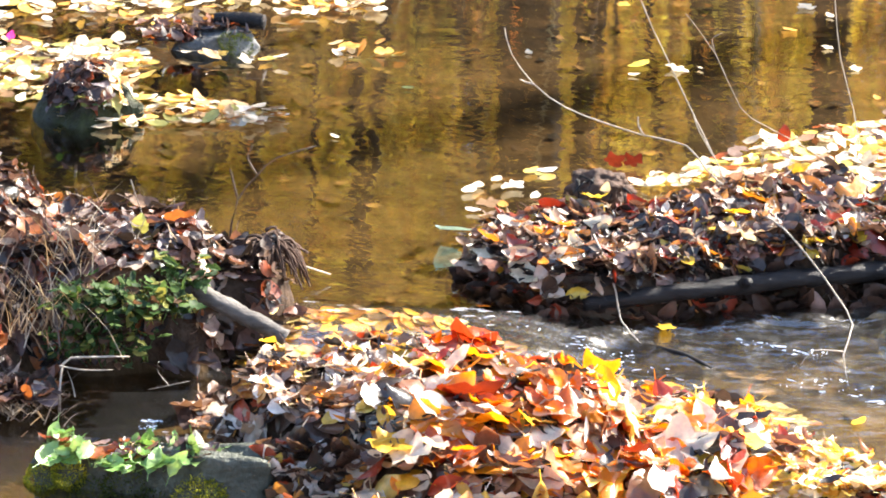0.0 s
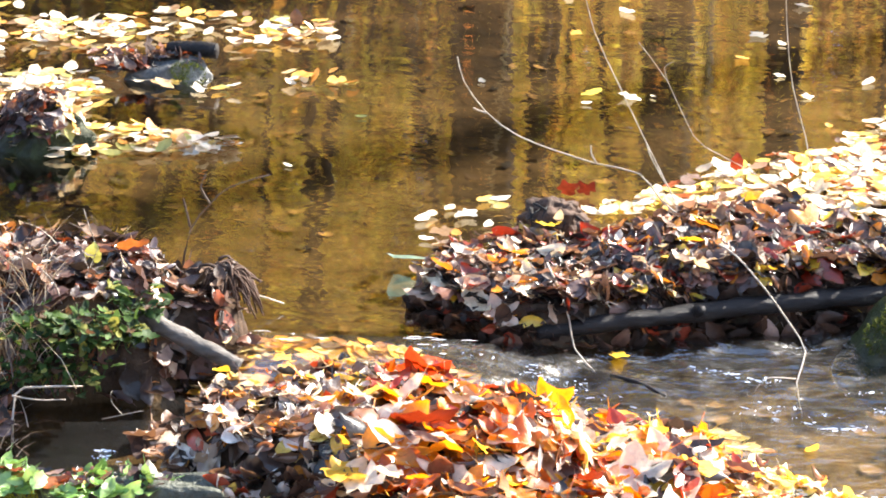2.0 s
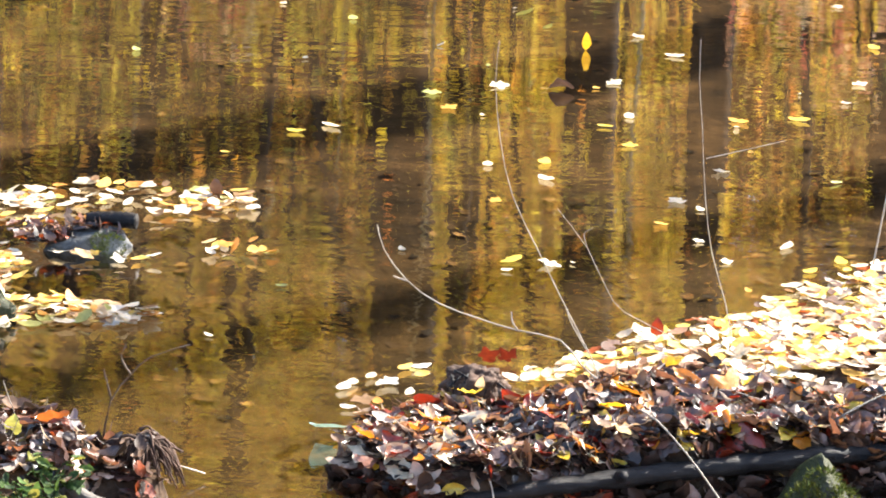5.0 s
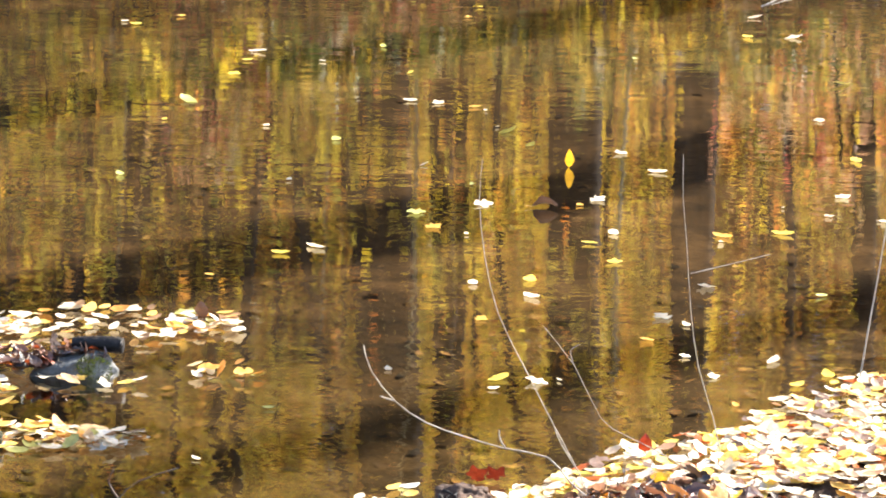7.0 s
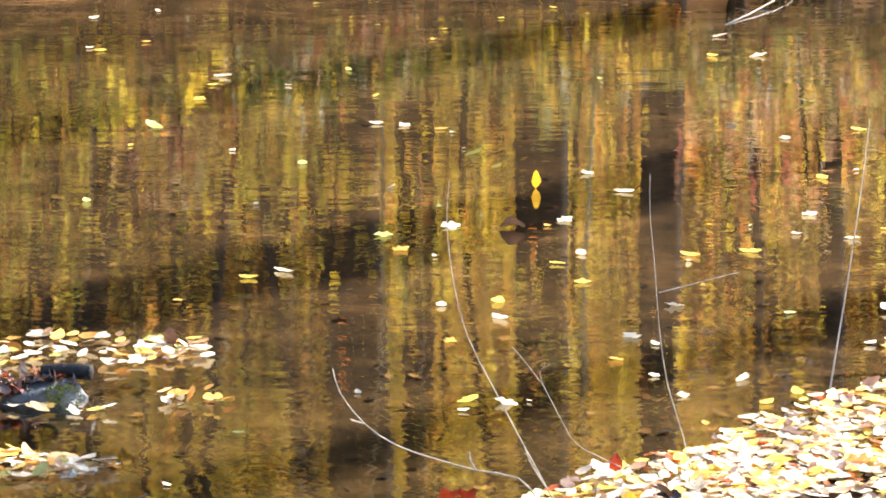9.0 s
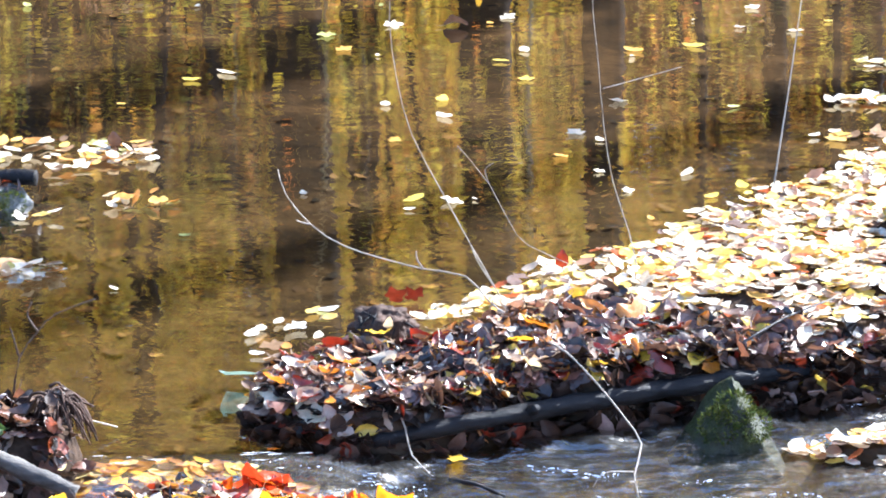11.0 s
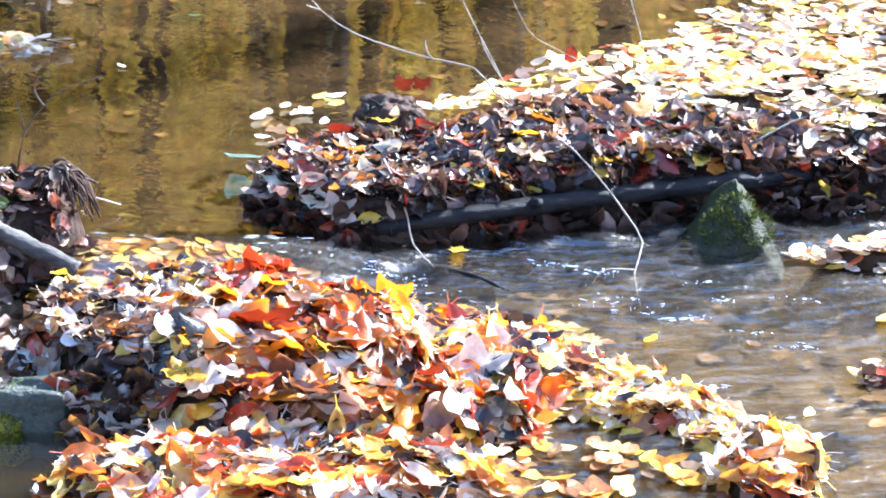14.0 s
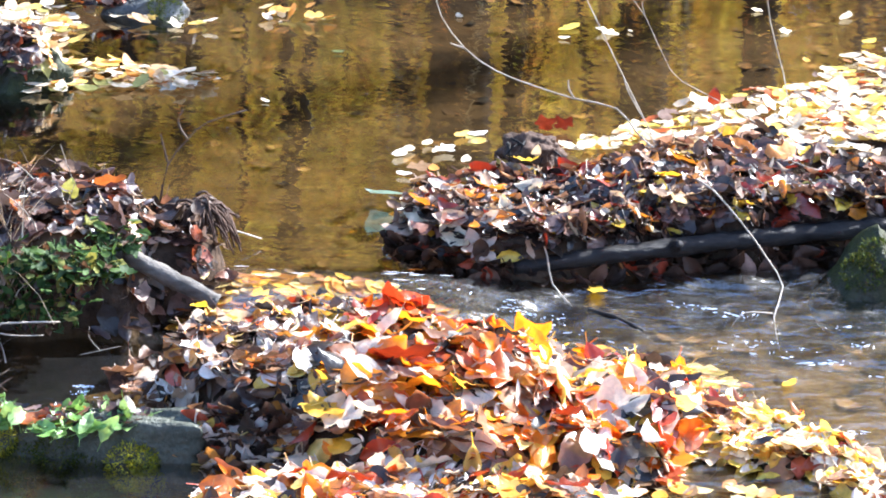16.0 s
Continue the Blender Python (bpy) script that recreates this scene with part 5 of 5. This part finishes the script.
for k in range(95):
    if k < len(AFLOAT):
        (x, y), size = AFLOAT[k], rnd.uniform(0.042, 0.066)
    else:
        y = 6.5 + 6.0 * rnd.random() ** 1.2
        x, size = rnd.uniform(-0.13, 0.165) * y + 0.12, rnd.uniform(0.02, 0.04)
    if land(x, y) > -0.01 or k >= len(AFLOAT) and y < 6.9 and x > 0.0:
        continue
    ob = new("floating_leaf", leaf_mesh(FLAT_SHAPES, rnd.randrange(4), M_LEAF_FLOAT))
    ob.matrix_basis = leaf_pose((x, y, 0.005), size * (1 + 0.04 * (y - 7)), rnd.random() * math.tau, rnd.gauss(0, 0.12), rnd.random() * math.tau)
    tagged(ob, "pale yellow leaf afloat on the still pond", "leaf", "leaves afloat on the pond")
single_leaf((0.235, 8.66, 0.02), 0.075, 75, 40, 7, M_LEAF_DRY, "rusty curled leaf standing out of the pond")
single_leaf((0.32, 9.11, 0.03), 0.06, 0, 75, 0, M_LEAF_YELLOW, "yellow leaf standing upright in the pond")


# ---- the far woods, seen in the water ----
def leaf_cloud(centres, count, size, seed):
    """Loose small leaves round many centres (x, y, z, r), with gaps."""
    g = np.random.default_rng(seed)
    c = np.asarray(centres)
    w = c[:, 3] ** 2
    pick = c[g.choice(len(c), count, p=w / w.sum())]
    d = g.normal(size=(count, 3))
    d /= np.linalg.norm(d, axis=1)[:, None]
    p = pick[:, :3] + d * pick[:, 3:4] * g.random((count, 1)) ** 0.6 * np.array([1, 1, 0.7])
    u = g.normal(size=(count, 3))
    u /= np.linalg.norm(u, axis=1)[:, None]
    v = np.cross(u, g.normal(size=(count, 3)))
    v /= np.linalg.norm(v, axis=1)[:, None]
    s = size * (0.6 + 0.8 * g.random((count, 1)))
    verts = np.stack([p - u * s, p + v * s * 0.6, p + u * s, p - v * s * 0.6], 1).reshape(-1, 3)
    return verts, np.arange(count * 4).reshape(-1, 4)


def tree(az, dist, radius, height, lean, seed, label, crown=(0.55, 2600, 0.10), bark=M_TRUNK, limbs=5):
    rnd = random.Random(seed)
    x, y = dist * math.tan(radians(az)), dist
    z = float(land(x, y)) - 0.2
    e = empty_at("tree", (x, y, z))
    tagged(e, label, "tree", "trees across the pond")
    top = Vector((x + lean * height, y + rnd.uniform(-0.5, 0.5), z + height))
    foot = Vector((x, y, z))
    pts = [foot, foot.lerp(top, 0.3) + Vector((rnd.gauss(0, 0.1), 0, 0)), foot.lerp(top, 0.65) + Vector((rnd.gauss(0, 0.15), 0, 0)), top]
    child("trunk", mesh_of("trunk", *tube(pts, (radius * 1.15, radius * 0.45), 12, 0.04, seed, 8), bark), e)
    lo = crown[0]
    centres = []
    for k in range(limbs):
        t = rnd.uniform(max(0.06, lo - 0.15), 0.95)
        a = rnd.random() * math.tau
        s = foot.lerp(top, t)
        reach = height * rnd.uniform(0.12, 0.24)
        end = s + Vector((math.cos(a) * reach, math.sin(a) * reach, reach * rnd.uniform(0.2, 0.9)))
        mid = s.lerp(end, 0.5) + Vector((0, 0, -0.15))
        child("limb", mesh_of("limb", *tube([s, mid, end], (radius * 0.3, radius * 0.06), 6, 0.08, seed + k, 4), bark), e)
        for q in (0.5, 0.8, 1.05):
            p = s.lerp(end, q)
            centres.append((p.x, p.y, p.z, height * rnd.uniform(0.05, 0.10)))
    if crown[1]:
        child("crown", mesh_of("crown", *leaf_cloud(centres, int(crown[1] * 1.5), crown[2] * 0.78, seed), M_LEAF_RUSSET if seed % 5 == 1 else M_LEAF_GOLD, False), e)
    return e


for az, dist, radius, height, lean, crown in (
        (-1.82, 21, 0.21, 17, 0.00, (0.6, 2500, 0.09)), (-0.50, 22, 0.085, 15, -0.002, (0.6, 2000, 0.08)), (0.08, 23, 0.042, 12, 0.004, (0.5, 1500, 0.08)),
        (2.1, 21, 0.18, 17, 0.002, (0.6, 2500, 0.09)), (4.35, 20, 0.135, 16, 0.0, (0.6, 2500, 0.09)), (-4.66, 22, 0.055, 12, 0.0, (0.5, 1500, 0.08)),
        (-2.75, 22, 0.035, 10, 0.03, (0.5, 900, 0.07)), (-5.55, 23, 0.07, 13, -0.07, (0.5, 1500, 0.08)), (-6.6, 22, 0.07, 13, -0.09, (0.5, 1500, 0.08)),
        (7.25, 22, 0.085, 15, 0.01, (0.6, 2000, 0.09)), (9.2, 23, 0.12, 15, 0.0, (0.6, 2000, 0.09)), (-9.0, 24, 0.13, 15, 0.0, (0.6, 2000, 0.09)), (-12, 22, 0.16, 16, 0.02, (0.6, 2000, 0.09))):
    tree(az, dist, radius, height, lean, int(1000 + az * 37), "dark-barked tree with thin golden leaves on the far bank", crown)
for az, dist, radius, height, lean in ((3.25, 19, 0.012, 9, -0.03), (-0.9, 20, 0.013, 9, 0.0), (-2.38, 20, 0.009, 9, 0.0), (-5.9, 20, 0.009, 8, -0.04)):
    tree(az, dist, radius, height, lean, int(3000 + az * 11), "slim pale sapling on the far bank", (0.6, 300, 0.06), M_TRUNK_PALE, 3)
for k in range(34):
    az = -13 + 24.5 * k / 33 + 0.4 * math.sin(k * 5.1)
    if az < -3 and k % 5 < 3 or az > 4.6 and k % 3 < 2:
        continue
    tree(az, 21.5 + (k * 7) % 17, 0.022, 7.5 + (k * 5) % 9, 0.03 * math.sin(k * 2.3), 500 + k, "young tree full of yellow leaves on the far slope", (0.05, 1900, 0.062), M_TRUNK, 16)
for k in range(13):
    az = -10 + 7 * k / 12 + 0.4 * math.sin(k * 3.7) if k < 10 else (0.9, 5.6, 8.4)[k - 10]
    tree(az, 18.5 + (k * 5) % 6, 0.026, 7 + (k * 3) % 5, -0.10 + 0.12 * math.sin(k * 4.1) if k < 10 else 0.02, 900 + k, "thin dark leaning sapling with few leaves", (0.2, 160, 0.06), M_TRUNK, 13)
for k, (az, lean, height) in enumerate(((-5.6, -0.75, 5.5), (-6.4, -1.0, 5.0), (-2.95, -0.16, 7.0), (-3.1, 0.05, 6.5), (-4.3, -0.28, 8.0), (-7.6, -0.5, 6.0))):
    tree(az, 19.5, 0.04, height, lean, 640 + k, "bare dark tree leaning over the far bank", (0.3, 60, 0.06), M_TRUNK, 12)
for k in range(16):
    az = -13 + 22 * k / 15 + 0.5 * math.sin(k * 2.9)
    tree(az, 41 + (k * 3) % 8, 0.11, 23 + (k * 5) % 6, 0.0, 800 + k, "tall golden tree on the far slope", (0.3, 5000, 0.085), M_TRUNK, 20)
for k, az in enumerate((-2.75, 0.5, 5.7, -5.2)):
    tree(az, 46, 0.1, 25, 0.0, 860 + k, "tall golden tree on the far slope", (0.3, 7000, 0.085), M_TRUNK, 26)


def shrub(az, dist, height, seed, material, label):
    """A low many-stemmed bush at the water's far edge."""
    rnd = random.Random(seed)
    x, y = dist * math.tan(radians(az)), dist
    z = float(land(x, y)) - 0.05
    e = empty_at("shrub", (x, y, z))
    tagged(e, label, "shrub", "shrubs across the pond")
    centres = []
    for k in range(7):
        end = Vector((x + rnd.gauss(0, 0.45), y + rnd.gauss(0, 0.4), z + height * rnd.uniform(0.6, 1.0)))
        mid = Vector((x, y, z)).lerp(end, 0.5) + Vector((rnd.gauss(0, 0.1), 0, 0.1))
        child("stem", mesh_of("stem", *tube([(x, y, z), mid, end], (0.018, 0.005), 5, 0.1, k, 4), M_TRUNK), e)
        centres += [(end.x, end.y, end.z, height * 0.3), (mid.x, mid.y, mid.z, height * 0.25)]
    child("foliage", mesh_of("foliage", *leaf_cloud(centres, 700, 0.045, seed), material, False), e)


shrub(5.6, 17.3, 0.7, 951, M_LEAF_SHRUB, "olive shrub with a few red leaves at the far edge")
shrub(8.4, 17.2, 0.9, 953, M_LEAF_SHRUB, "olive shrub with a few red leaves at the far edge")
shrub(-7.2, 18.0, 1.8, 954, M_LEAF_GOLD, "orange-yellow shrub at the far edge")
for k, (az, dist, height) in enumerate(((-8.6, 17.6, 0.8), (-6.0, 17.2, 0.7), (-4.9, 18.4, 1.3), (-3.6, 17.5, 0.9), (-2.6, 18.6, 1.5), (-0.6, 18.2, 0.7), (1.1, 18.4, 1.0), (3.3, 17.8, 0.6), (6.6, 18.6, 1.4))):
    shrub(az, dist, height, 960 + k, (M_LEAF_SHRUB, M_LEAF_GOLD, M_LEAF_BLUSH)[k % 3],
          ("olive shrub with a few red leaves at the far edge", "orange-yellow shrub at the far edge", "pink and tan shrub at the far edge")[k % 3])
# tall trees towards the sun, whose trunks lay bands of shade over the pond
for k, (across, along, radius) in enumerate(((5.75, 18, 0.15), (6.98, 18, 0.27), (8.9, 19, 0.22), (12.5, 24, 0.2))):
    tx = -across * math.cos(SUN_AZ) + along * math.sin(SUN_AZ)
    ty = across * math.sin(SUN_AZ) + along * math.cos(SUN_AZ)
    tree(math.degrees(math.atan2(tx, ty)), ty, radius, 24, 0.0, 700 + k, "tall dark tree with a high golden crown", (0.8, 2500, 0.1), M_TRUNK, 6)
# two unseen trees added on the slope to the sun's side, to dapple the far bank
for k, (across, along) in enumerate(((16.5, 32), (22.5, 33))):
    tx = -across * math.cos(SUN_AZ) + along * math.sin(SUN_AZ)
    ty = across * math.sin(SUN_AZ) + along * math.cos(SUN_AZ)
    tree(math.degrees(math.atan2(tx, ty)), ty, 0.22, 24, 0.0, 740 + k, "unseen added tree with a broad golden crown that shades the far bank", (0.4, 900, 0.24), M_TRUNK, 12)

g = np.random.default_rng(9)
cols, tiers = 26, 15
n = cols * tiers
ang = np.radians(np.tile(np.linspace(-26, 22, cols), tiers) + g.uniform(-1.2, 1.2, n))
far = g.uniform(62, 80, n)
cx, cy = np.sin(ang) * far, np.cos(ang) * far
cz = land(cx, cy) + np.repeat(np.linspace(1, 50, tiers), cols) + g.uniform(-2, 2, n)
woods = new("far_woods", mesh_of("far_woods", *leaf_cloud(np.stack([cx, cy, cz, g.uniform(3, 5.5, n)], 1), 300000, 0.30, 10), M_LEAF_WOODS, False))
tagged(woods, "golden autumn woods filling the slope beyond the pond", "woods", kind="stuff")
